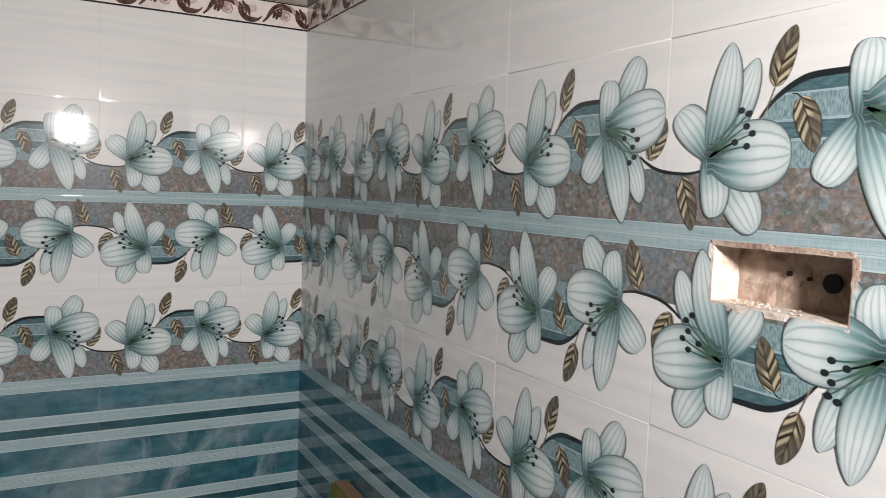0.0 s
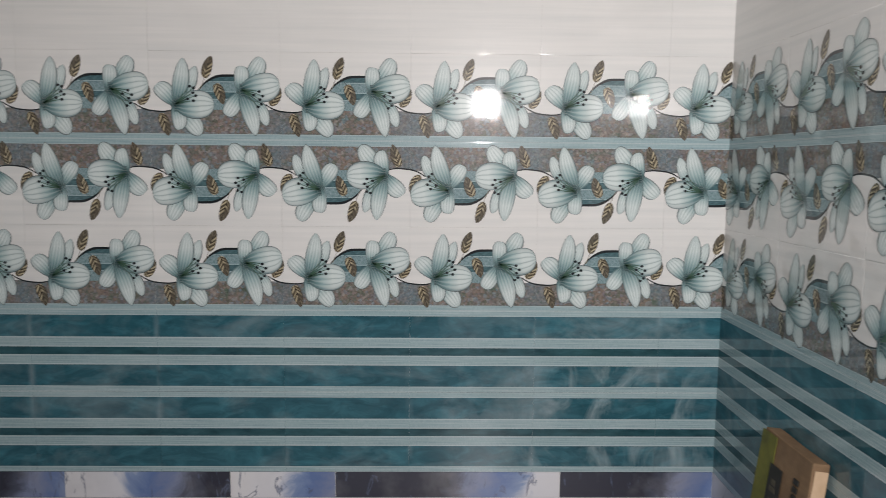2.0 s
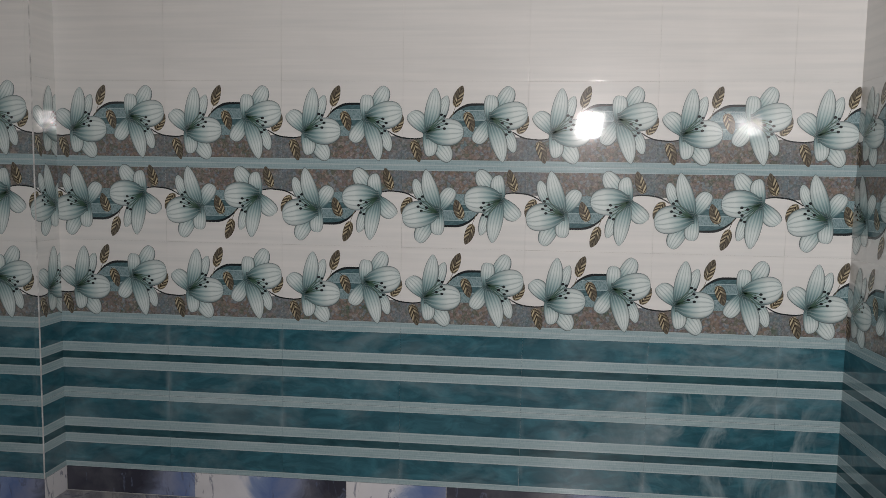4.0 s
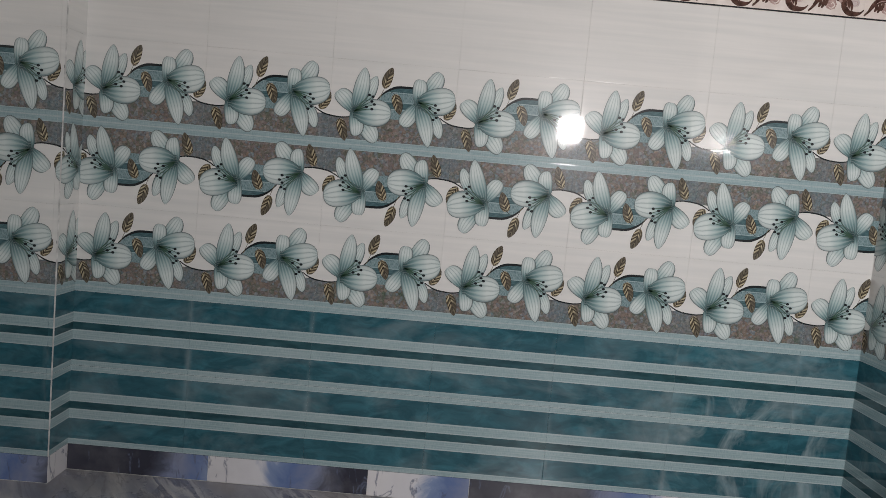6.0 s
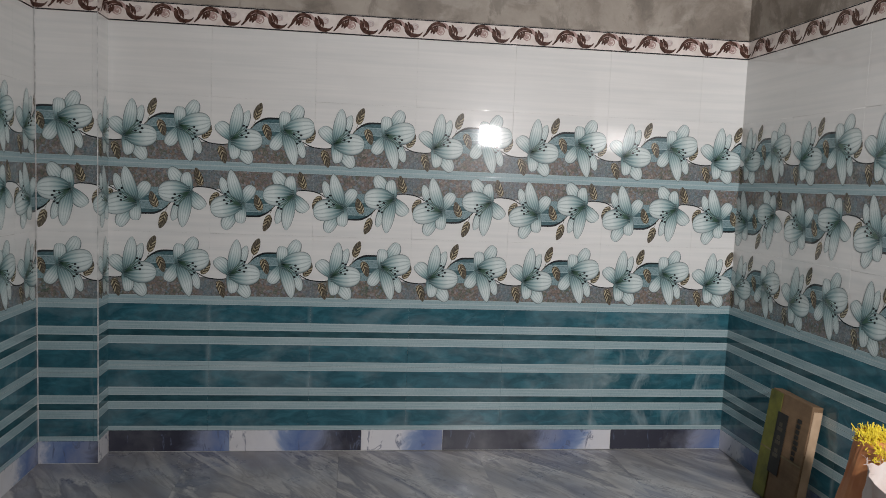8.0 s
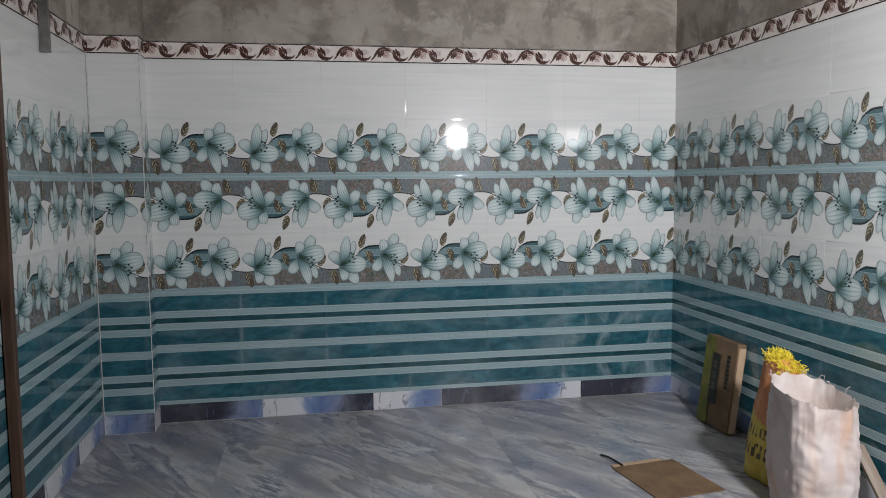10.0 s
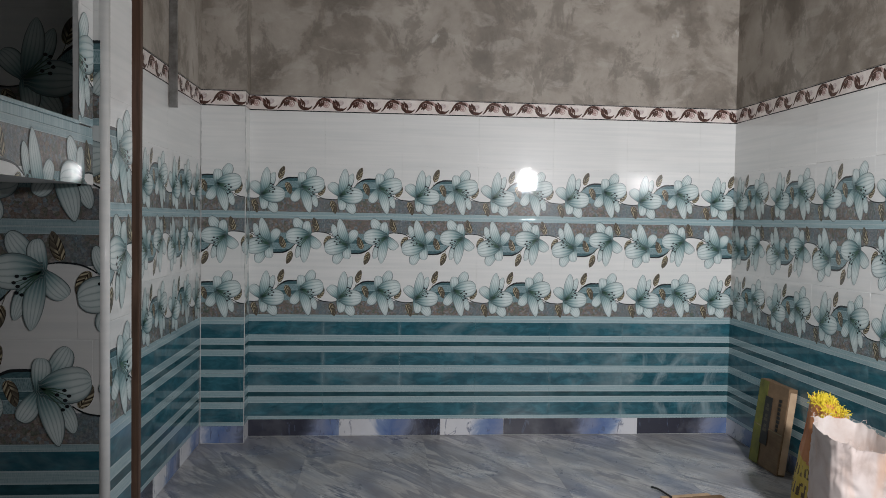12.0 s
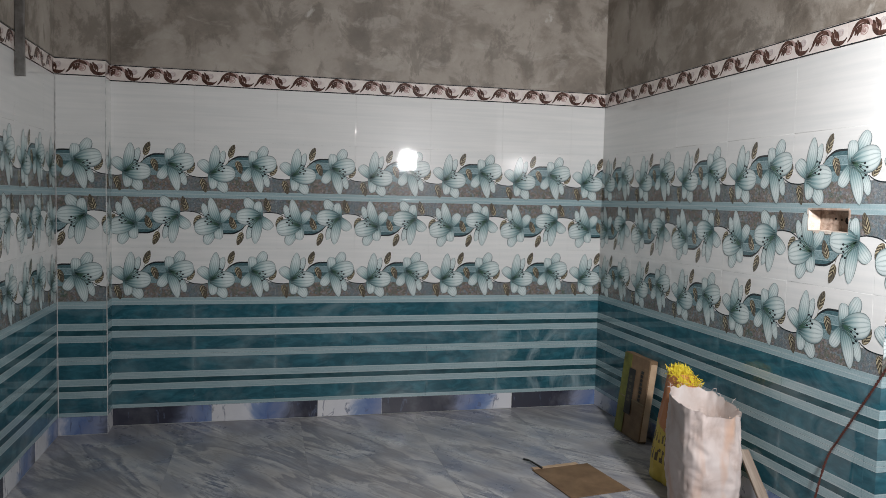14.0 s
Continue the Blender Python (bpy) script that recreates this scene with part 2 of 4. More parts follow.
    b = noise_tex(m, coords(m, "World", (1, 1, 1.8)), 4.6, 6.0, 0.6, 0.5)
    c = ramp(m, a, [(0.32, (0.15, 0.128, 0.105)), (0.45, (0.235, 0.206, 0.172)), (0.5, (0.31, 0.278, 0.238)), (0.62, (0.38, 0.345, 0.3)), (0.75, (0.47, 0.435, 0.385))])
    c = mix(m, ramp(m, b, [(0.54, grey(0.0)), (0.62, grey(0.45))]), c, (0.42, 0.39, 0.345))
    wet = noise_tex(m, coords(m, "World", (1.3, 1.3, 1.0)), 3.3, 8.0, 0.7, 0.4)
    c = mix(m, ramp(m, wet, [(0.52, grey(0.0)), (0.58, grey(0.5)), (0.8, grey(0.7))]), c, (0.125, 0.108, 0.088))
    chalk = noise_tex(m, coords(m, "World", (1, 1, 0.6)), 6.0, 5.0, 0.6, 0.5)
    c = mix(m, ramp(m, chalk, [(0.68, grey(0.0)), (0.73, grey(0.6))]), c, (0.56, 0.54, 0.5))
    paint(m, c)
    bump(m, noise_tex(m, p, 60.0, 5.0, 0.65), 0.35, 0.004)
    join(m, ramp(m, a, [(0.3, grey(0.45)), (0.7, grey(0.8))]), bsdf(m).inputs["Roughness"])

    m = MAT["plaster"] = material("dusty_wall_plaster", 0.8)
    a = noise_tex(m, coords(m, "World"), 1.6, 6.0, 0.6)
    paint(m, ramp(m, a, [(0.3, (0.2, 0.19, 0.18)), (0.7, (0.3, 0.29, 0.28))]))

    # floor slabs: grey marble with slanting blue and white bands under dust
    m = MAT["marble"] = material("grey_blue_marble_slab", 0.3)
    p = coords(m, "World", (1, 1, 1), 0.95)
    st = node(m, "ShaderNodeMapping")
    st.inputs["Scale"].default_value = (1.0, 4.2, 1.0)
    join(m, p, st.inputs["Vector"])
    info = node(m, "ShaderNodeObjectInfo")
    shift = node(m, "ShaderNodeVectorMath", operation="ADD")
    join(m, st.outputs[0], shift.inputs[0])
    join(m, calc(m, "MULTIPLY", info.outputs["Random"], 9.0), shift.inputs[1])
    band = noise_tex(m, shift.outputs[0], 1.0, 8.0, 0.6, 0.45)
    c = ramp(m, band, [(0.28, (0.09, 0.105, 0.165)), (0.38, (0.2, 0.23, 0.32)), (0.45, (0.36, 0.385, 0.45)), (0.52, (0.63, 0.635, 0.65)), (0.555, (0.15, 0.175, 0.25)), (0.6, (0.32, 0.345, 0.42)), (0.66, (0.62, 0.63, 0.65)), (0.76, (0.74, 0.74, 0.74))])
    thread = noise_tex(m, shift.outputs[0], 2.3, 6.0, 0.6, 0.9)
    c = mix(m, ramp(m, thread, [(0.5, grey(0.0)), (0.54, grey(0.65)), (0.57, grey(0.0))]), c, (0.12, 0.135, 0.18))
    dirt = noise_tex(m, coords(m, "World"), 2.6, 6.0, 0.62)
    c = mix(m, ramp(m, dirt, [(0.34, grey(0.12)), (0.68, grey(0.72))]), c, (0.33, 0.305, 0.285))
    paint(m, c)
    join(m, ramp(m, dirt, [(0.3, grey(0.16)), (0.7, grey(0.5))]), bsdf(m).inputs["Roughness"])
    bump(m, noise_tex(m, coords(m, "World"), 90.0, 4.0), 0.08, 0.001)

    # skirting: each cut strip runs from white streaks through blue to near black
    m = MAT["skirting"] = material("blue_black_marble_strip", 0.22)
    sep = node(m, "ShaderNodeSeparateXYZ")
    join(m, coords(m, "Object"), sep.inputs[0])
    slant = calc(m, "ADD", sep.outputs["X"], calc(m, "MULTIPLY", sep.outputs["Y"], -0.25))
    n1 = noise_tex(m, coords(m, "Object", (1, 1, 1), 0.5, 30.0), 8.0, 6.0, 0.62, 1.0)
    g = calc(m, "ADD", slant, calc(m, "MULTIPLY", calc(m, "SUBTRACT", n1, 0.5), 0.22))
    c = ramp(m, g, [(0.0, (0.72, 0.72, 0.74)), (0.17, (0.68, 0.69, 0.73)), (0.23, (0.22, 0.30, 0.48)), (0.30, (0.115, 0.18, 0.37)), (0.38, (0.21, 0.25, 0.38)), (0.44, (0.075, 0.085, 0.125)), (0.50, (0.03, 0.032, 0.05)), (0.9, (0.045, 0.048, 0.068))])
    vein = noise_tex(m, coords(m, "Object", (12, 4, 1), 0.75, 20.0), 1.5, 5.0, 0.6, 1.2)
    c = mix(m, ramp(m, vein, [(0.6, grey(0.0)), (0.64, grey(0.8)), (0.70, grey(0.0))]), c, (0.1, 0.125, 0.2))
    dirt = noise_tex(m, coords(m, "World"), 5.0, 5.0)
    paint(m, mix(m, ramp(m, dirt, [(0.5, grey(0.02)), (0.8, grey(0.35))]), c, (0.36, 0.36, 0.38)))

    m = MAT["wood"] = material("brown_wood", 0.5)
    p = coords(m, "Object", (30, 30, 1.4))
    g = noise_tex(m, p, 1.6, 5.0, 0.6, 0.8)
    paint(m, ramp(m, g, [(0.3, (0.05, 0.026, 0.016)), (0.6, (0.11, 0.06, 0.038)), (0.85, (0.19, 0.115, 0.072))]))
    bump(m, g, 0.25, 0.002)
    m = MAT["wood_dusty"] = material("dusty_pale_wood", 0.7)
    g = noise_tex(m, coords(m, "Object", (30, 30, 1.4)), 1.6, 5.0, 0.6, 0.8)
    paint(m, ramp(m, g, [(0.3, (0.2, 0.15, 0.11)), (0.7, (0.4, 0.33, 0.27))]))
    m = MAT["steel"] = material("dull_grey_steel", 0.45, (0.3, 0.3, 0.3), 0.7)
    g = noise_tex(m, coords(m), 22.0, 5.0)
    paint(m, ramp(m, g, [(0.3, (0.16, 0.15, 0.14)), (0.7, (0.34, 0.34, 0.33))]))
    m = MAT["raw"] = material("raw_mortar", 0.9)
    p = coords(m, "World")
    a = noise_tex(m, p, 26.0, 6.0, 0.65, 0.6)
    c = ramp(m, a, [(0.3, (0.24, 0.155, 0.115)), (0.45, (0.42, 0.31, 0.245)), (0.62, (0.56, 0.45, 0.37)), (0.8, (0.7, 0.62, 0.55))])
    paint(m, c)
    bump(m, noise_tex(m, p, 70.0, 6.0, 0.7), 0.9, 0.006)
    m = MAT["lime"] = material("white_lime_mortar", 0.9)
    a = noise_tex(m, coords(m, "World"), 40.0, 6.0, 0.65)
    paint(m, ramp(m, a, [(0.3, (0.45, 0.34, 0.26)), (0.5, (0.66, 0.58, 0.5)), (0.7, (0.76, 0.72, 0.66))]))
    bump(m, a, 0.8, 0.006)
    m = MAT["bead"] = material("white_grout_bead", 0.6)
    paint(m, ramp(m, noise_tex(m, coords(m, "World"), 30.0, 5.0), [(0.35, (0.42, 0.43, 0.43)), (0.65, (0.74, 0.74, 0.73))]))
    MAT["black"] = material("black_hole_dark", 0.9, (0.012, 0.01, 0.01))

    # card colour darkened for the shade on the carton's broad side
    m = MAT["kraft"] = material("brown_kraft_card", 0.75)
    a = noise_tex(m, coords(m), 9.0, 6.0, 0.6)
    flute = noise_tex(m, coords(m, "Object", (4, 4, 240)), 1.0, 1.0)
    c = ramp(m, a, [(0.3, (0.13, 0.08, 0.042)), (0.6, (0.215, 0.138, 0.076)), (0.8, (0.29, 0.19, 0.11))])
    paint(m, mix(m, 0.15, c, flute, "OVERLAY"))
    m = MAT["lime_print"] = material("yellow_green_card_print", 0.6)
    a = noise_tex(m, coords(m), 14.0, 5.0, 0.6)
    paint(m, ramp(m, a, [(0.3, (0.08, 0.085, 0.015)), (0.7, (0.19, 0.19, 0.03))]))
    MAT["card_black"] = material("black_card_print", 0.6, (0.02, 0.018, 0.015))
    m = MAT["card_cream"] = material("cream_card_print", 0.65, (0.5, 0.43, 0.27))
    a = noise_tex(m, coords(m), 20.0, 4.0)
    paint(m, ramp(m, a, [(0.3, (0.16, 0.12, 0.06)), (0.7, (0.24, 0.19, 0.1))]))

    # lighter card colour that holds the light on the carton's end
    m = MAT["card_tan"] = material("pale_card", 0.75)
    paint(m, ramp(m, noise_tex(m, coords(m), 12.0, 5.0), [(0.3, (0.42, 0.29, 0.18)), (0.7, (0.58, 0.43, 0.29))]))

    def woven(key, stops, tint=None):
        m = MAT[key] = material(key, 0.5)
        p = coords(m, "Object")
        a = noise_tex(m, p, 7.0, 5.0, 0.6, 0.6)
        c = ramp(m, a, stops)
        if tint:
            b = noise_tex(m, coords(m, "Object", (1, 1, 0.4)), 5.0, 3.0, 0.5, 0.8)
            c = mix(m, ramp(m, b, [(0.52, grey(0.0)), (0.66, grey(0.85))]), c, tint)
        paint(m, c)
        w1 = node(m, "ShaderNodeTexChecker")
        w1.inputs["Scale"].default_value = 330.0
        join(m, p, w1.inputs["Vector"])
        bump(m, w1.outputs["Fac"], 0.12, 0.001)
    woven("woven_white", [(0.3, (0.48, 0.38, 0.33)), (0.5, (0.64, 0.55, 0.51)), (0.8, (0.72, 0.655, 0.625))], (0.6, 0.38, 0.26))
    woven("woven_inside", [(0.3, (0.46, 0.36, 0.31)), (0.5, (0.58, 0.51, 0.475)), (0.7, (0.64, 0.59, 0.565))])
    woven("woven_orange", [(0.3, (0.5, 0.17, 0.06)), (0.7, (0.66, 0.3, 0.13))], (0.7, 0.45, 0.3))
    woven("woven_yellow", [(0.3, (0.5, 0.36, 0.04)), (0.7, (0.7, 0.55, 0.1))])
    woven("sack_ink", [(0.3, (0.05, 0.032, 0.018)), (0.55, (0.12, 0.08, 0.03)), (0.75, (0.34, 0.25, 0.05))])
    MAT["card_print"] = material("worn_pale_print", 0.7, (0.075, 0.066, 0.046))
    MAT["yarn"] = material("yellow_yarn", 0.7, (0.8, 0.66, 0.05))
    MAT["cord"] = material("red_brown_cord", 0.55, (0.085, 0.025, 0.018))
    MAT["lamp_case"] = material("black_lamp_case", 0.5, (0.03, 0.03, 0.03), 0.4)


build_materials()


# ---- mesh helpers ----
def mesh_of(name, bm, mats):
    data = bpy.data.meshes.new(name)
    bm.to_mesh(data)
    bm.free()
    for k in mats:
        data.materials.append(MAT[k])
    return data


def part(name, bm, mats, parent=None, label="", m=None, smooth=False):
    """Links a bmesh as one mesh object, under a thing or a part."""
    mats = (mats,) if isinstance(mats, str) else mats
    ob = new(name, mesh_of(name, bm, mats))
    if smooth:
        for p in ob.data.polygons:
            p.use_smooth = True
    ob.parent = parent
    if m is not None:
        ob.matrix_basis = m
    if label:
        ob["label"] = label
    return ob


def box(bm, x0, y0, z0, x1, y1, z1, slot=0, bevel=0.0):
    verts = bmesh.ops.create_cube(bm, size=1.0)["verts"]
    for v in verts:
        v.co = ((x0 + x1) / 2 + v.co.x * (x1 - x0), (y0 + y1) / 2 + v.co.y * (y1 - y0), (z0 + z1) / 2 + v.co.z * (z1 - z0))
    faces = {f for v in verts for f in v.link_faces}
    for f in faces:
        f.material_index = slot
    if bevel:
        edges = list({e for v in verts for e in v.link_edges})
        bmesh.ops.bevel(bm, geom=edges, offset=bevel, segments=2, affect="EDGES", profile=0.6)


def boxes(*dims, bevel=0.0):
    bm = bmesh.new()
    for d in dims:
        box(bm, *d, bevel=bevel)
    return bm


def thing(name, label, category, m=None, kind="", group=""):
    ob = new(name)
    ob.empty_display_size = 0.05
    if m is not None:
        ob.matrix_basis = m
    return tagged(ob, label, category, group, kind)


# ---- printed tiles: x along the tile, y up, z out of the wall ----
TW, TH, THICK = 0.45, 0.30, 0.008
STEP = 0.00014
SLOTS = ("white", "strip", "mottle", "teal", "panel", "teal_dark", "petal", "leaf", "ink", "stamen", "shade", "cream", "brown", "rose", "throat", "blush", "arch_teal")
SLOT = {k: i for i, k in enumerate(SLOTS)}


def sheet(bm, uv, rows, layer, slot):
    """A flat printed patch from rows of (x, y, u, v)."""
    z = layer * STEP
    vs = [[bm.verts.new((x, y, z)) for x, y, _, _ in r] for r in rows]
    for i in range(len(rows) - 1):
        for j in range(len(rows[0]) - 1):
            quad = [(i, j), (i, j + 1), (i + 1, j + 1), (i + 1, j)]
            try:
                f = bm.faces.new([vs[a][b] for a, b in quad])
            except ValueError:
                continue
            f.material_index = SLOT[slot]
            for loop, (a, b) in zip(f.loops, quad):
                loop[uv].uv = rows[a][b][2:]
            f.normal_update()
            if f.normal.z < 0:
                f.normal_flip()


def brink(d):
    """How far a tile's face falls away at the distance d from its edge."""
    return -0.00024 * max(0.0, 1 - d / 0.0022) ** 2


def strip_rect(bm, uv, x0, x1, y0, y1, layer, slot, height=None):
    """A printed band; where it reaches the tile's top or foot it follows the rounded edge."""
    if height is None:
        sheet(bm, uv, [[(x0, y0, 0, 0), (x1, y0, 1, 0)], [(x0, y1, 0, 1), (x1, y1, 1, 1)]], layer, slot)
        return
    cuts = [0.0, 0.0005, 0.001, 0.0016, 0.0022]
    ys = sorted({y0, y1, *(y0 + c for c in cuts if y0 < 0.001), *(y1 - c for c in cuts if y1 > height - 0.001)})
    vs = [[bm.verts.new((x, y, layer * STEP + brink(min(y, height - y)))) for x in (x0, x1)] for y in ys]
    for i in range(len(ys) - 1):
        f = bm.faces.new((vs[i][0], vs[i][1], vs[i + 1][1], vs[i + 1][0]))
        f.material_index, f.smooth = SLOT[slot], True
        for loop, (a, b) in zip(f.loops, ((i, 0), (i, 1), (i + 1, 1), (i + 1, 0))):
            loop[uv].uv = (b, (ys[a] - y0) / (y1 - y0))


def blade(bm, uv, base, tip, width, layer, slot, bend=0.0, a=0.55, b=0.5, n=13, k=4, root=0.0):
    """A petal or leaf: wide in the middle, from base to tip, bent to its left by bend."""
    base, tip = Vector(base), Vector(tip)
    ax = tip - base
    length = ax.length
    ax.normalize()
    side = Vector((-ax.y, ax.x))
    peak = (a / (a + b)) ** a * (b / (a + b)) ** b
    rows = []
    for i in range(n + 1):
        s = 0.5 - 0.5 * math.cos(math.pi * i / n)
        s = 0.004 + 0.992 * s
        w = width / 2 * max(s**a * (1 - s) ** b / peak, root * (1 - s))
        mid = base + ax * (length * s) + side * (bend * 4 * s * (1 - s))
        rows.append([(*(mid + side * (w * (2 * j / k - 1))), s, 2 * j / k - 1) for j in range(k + 1)])
    sheet(bm, uv, rows, layer, slot)


def ribbon(bm, uv, points, widths, layer, slot, n=18):
    """A smooth line through a few points."""
    pts = [Vector(p) for p in points]
    path = []
    for i in range(n + 1):
        t = i / n * (len(pts) - 1)
        q = min(int(t), len(pts) - 2)
        f = t - q
        p0, p1, p2, p3 = pts[max(q - 1, 0)], pts[q], pts[q + 1], pts[min(q + 2, len(pts) - 1)]
        path.append(0.5 * ((2 * p1) + (p2 - p0) * f + (2 * p0 - 5 * p1 + 4 * p2 - p3) * f * f + (3 * p1 - p0 - 3 * p2 + p3) * f**3))
    rows = []
    for i, p in enumerate(path):
        d = (path[min(i + 1, n)] - path[max(i - 1, 0)]).normalized()
        s = Vector((-d.y, d.x))
        t = i / n * (len(widths) - 1)
        q = min(int(t), len(widths) - 2)
        w = (widths[q] + (widths[q + 1] - widths[q]) * (t - q)) / 2
        rows.append([(*(p - s * w), i / n, -1), (*(p + s * w), i / n, 1)])
    sheet(bm, uv, rows, layer, slot)


def dot(bm, uv, c, r, layer, slot, squash=1.0):
    rows = [[(c[0], c[1], 0.5, 0)] * 9, [(c[0] + r * math.cos(i * math.pi / 4), c[1] + r * squash * math.sin(i * math.pi / 4), 0.5, 0) for i in range(9)]]
    z = layer * STEP
    ring = [bm.verts.new((x, y, z)) for x, y, _, _ in rows[1][:8]]
    f = bm.faces.new(ring)
    f.material_index = SLOT[slot]


def glow(bm, uv, c, axis, rx, ry, layer):
    """A soft oval stain in print, densest in the middle."""
    z, n = layer * STEP, 16
    side = Vector((-axis.y, axis.x))
    mid = bm.verts.new((c[0], c[1], z))
    ring = []
    for i in range(n):
        p = Vector(c) + axis * (rx * math.cos(2 * math.pi * i / n)) + side * (ry * math.sin(2 * math.pi * i / n))
        ring.append(bm.verts.new((p.x, p.y, z)))
    for i in range(n):
        f = bm.faces.new((mid, ring[i], ring[(i + 1) % n]))
        f.material_index = SLOT["throat"]
        for loop, u in zip(f.loops, (0.0, 1.0, 1.0)):
            loop[uv].uv = (u, 0.0)


def slab(bm, w, h, slot, edge=0.0022, gap=0.0001, side=0.00016):
    """The tile's body: a softly rounded front edge round a flat face."""
    rings = []
    for inset, z in ((0, -THICK), (0, brink(0)), *((edge * k / 4, brink(edge * k / 4)) for k in (1, 2, 3, 4)), (edge + 0.0004, 0.0)):
        i, s = gap + inset, side + inset
        rings.append([bm.verts.new(p) for p in ((s, i, z), (w - s, i, z), (w - s, h - i, z), (s, h - i, z))])
    for n, (a, b) in enumerate(zip(rings, rings[1:])):
        for k in range(4):
            f = bm.faces.new((a[k], a[(k + 1) % 4], b[(k + 1) % 4], b[k]))
            f.material_index, f.smooth = SLOT[slot], n > 0
    f = bm.faces.new(rings[-1])
    f.material_index, f.smooth = SLOT[slot], True


def lily(bm, uv, front, back, heart, stamens, layer):
    """A lily in print: a dark rim, back petals, front petals, then the stamens from its heart.
    A petal: base, tip, width, bend to its left, fullness at the base and at the tip."""
    for i, (base, tip, width, bend, a, b) in enumerate(back + front):
        base, tip = Vector(base), Vector(tip)
        ax = (tip - base).normalized()
        z = layer + 0.75 * i
        blade(bm, uv, base + Vector((0.0004, -0.0006)), tip + ax * 0.0010 + Vector((0.0004, -0.0006)), width + 0.0030, z - 0.35, "shade", bend, a, b, root=0.45)
        blade(bm, uv, base, tip, width, z, "petal", bend, a, b, root=0.45)
    top = layer + 0.75 * (len(front) + len(back))
    heart = Vector(heart)
    far = Vector((sum(p[0] for p in stamens) / len(stamens), sum(p[1] for p in stamens) / len(stamens)))
    glow(bm, uv, heart.lerp(far, 0.22), (far - heart).normalized(), 0.040, 0.024, top)
    for x, y in stamens:
        end = Vector((x, y))
        ribbon(bm, uv, [heart, heart.lerp(end, 0.55) + Vector((0, 0.002)), end], [0.0030, 0.0030, 0.0018], top + 0.3, "stamen", 6)
        dot(bm, uv, (x, y), 0.0062, top + 0.8, "ink", 0.78)


def flower_tile():
    bm = bmesh.new()
    uv = bm.loops.layers.uv.new("UVMap")
    slab(bm, TW, TH, "white")
    e = 0.0001
    strip_rect(bm, uv, e, TW - e, 0.020, 0.103, 1, "mottle")
    strip_rect(bm, uv, e, TW - e, e, 0.0200, 1, "strip", TH)
    strip_rect(bm, uv, e, TW - e, 0.0196, 0.0206, 2, "shade")

    # white lagoons that dip into the mottled band between the flowers
    def shore(x):
        return float(np.interp(x, (-0.052, -0.041, -0.024, -0.007, 0.013, 0.043, 0.060, 0.078, 0.090), (0.122, 0.114, 0.105, 0.0995, 0.0965, 0.0945, 0.096, 0.100, 0.104)))

    for xa, xb, off in ((0.398, TW - e, TW), (e, 0.090, 0.0)):
        xs = [xa + (xb - xa) * i / 10 for i in range(11)]
        sheet(bm, uv, [[(x, shore(x - off), 0, 0), (x, 0.132, 0, 1)] for x in xs], 2, "white")
        ribbon(bm, uv, [(x, shore(x - off)) for x in xs], [0.0034, 0.0048, 0.0052] if off else [0.0052, 0.0046, 0.0032], 5, "ink", 20)

    # the striped panel under the arch
    line = ((0.169, 0.168), (0.184, 0.185), (0.199, 0.198), (0.222, 0.211), (0.246, 0.2175), (0.296, 0.2185))

    def arch(x):
        return float(np.interp(x, [p[0] for p in line], [p[1] for p in line]))

    xs = [0.140 + (0.322 - 0.140) * i / 22 for i in range(23)]
    for y0, y1, slot in ((0.102, 0.1365, "panel"), (0.1365, 0.1395, "strip"), (0.1395, 0.1615, "arch_teal"), (0.1615, 0.1645, "strip"), (0.1645, 0.196, "panel"), (0.196, 0.1985, "strip"), (0.1985, 0.23, "arch_teal")):
        rows = []
        for x in xs:
            top = arch(x) if x >= 0.169 else 0.158
            if min(y1, top) - min(y0, top) > 1e-5:
                rows.append([(x, y0, 0, 0), (x, min(y1, top), 0, 1)])
        if len(rows) > 1:
            sheet(bm, uv, rows, 3, slot)
    ribbon(bm, uv, line, [0.0032, 0.0050, 0.0072, 0.0086, 0.0088, 0.0076], 5, "ink", 24)
    ribbon(bm, uv, [(0.176, 0.172), (0.183, 0.188), (0.192, 0.212)], [0.0026, 0.0020, 0.0016], 5.4, "leaf", 6)
    ribbon(bm, uv, [(0.216, 0.197), (0.224, 0.196), (0.230, 0.190)], [0.0012, 0.0016, 0.0016], 5.4, "ink", 6)
    # leaves
    blade(bm, uv, (0.191, 0.209), (0.2155, 0.284), 0.035, 6, "leaf", 0.002, 0.45, 0.62)
    blade(bm, uv, (0.229, 0.191), (0.254, 0.121), 0.037, 6, "leaf", 0.002, 0.42, 0.66)
    blade(bm, uv, (0.416, 0.117), (0.4495, 0.180), 0.034, 6, "leaf", -0.003, 0.45, 0.62)
    blade(bm, uv, (0.038, 0.089), (0.063, 0.011), 0.036, 6, "leaf", 0.002, 0.42, 0.66)
    # first lily
    back = [((0.112, 0.132), (0.161, 0.249), 0.044, -0.002, 0.62, 0.62), ((0.098, 0.106), (0.174, 0.017), 0.061, 0.005, 0.66, 0.48), ((0.088, 0.116), (0.026, 0.187), 0.059, -0.006, 0.66, 0.37)]
    front = [((0.089, 0.120), (0.118, 0.276), 0.055, -0.006, 0.62, 0.64), ((0.084, 0.120), (0.103, 0.033), 0.050, 0.007, 0.52, 0.37), ((0.085, 0.116), (0.221, 0.122), 0.096, 0.0, 0.56, 0.42)]
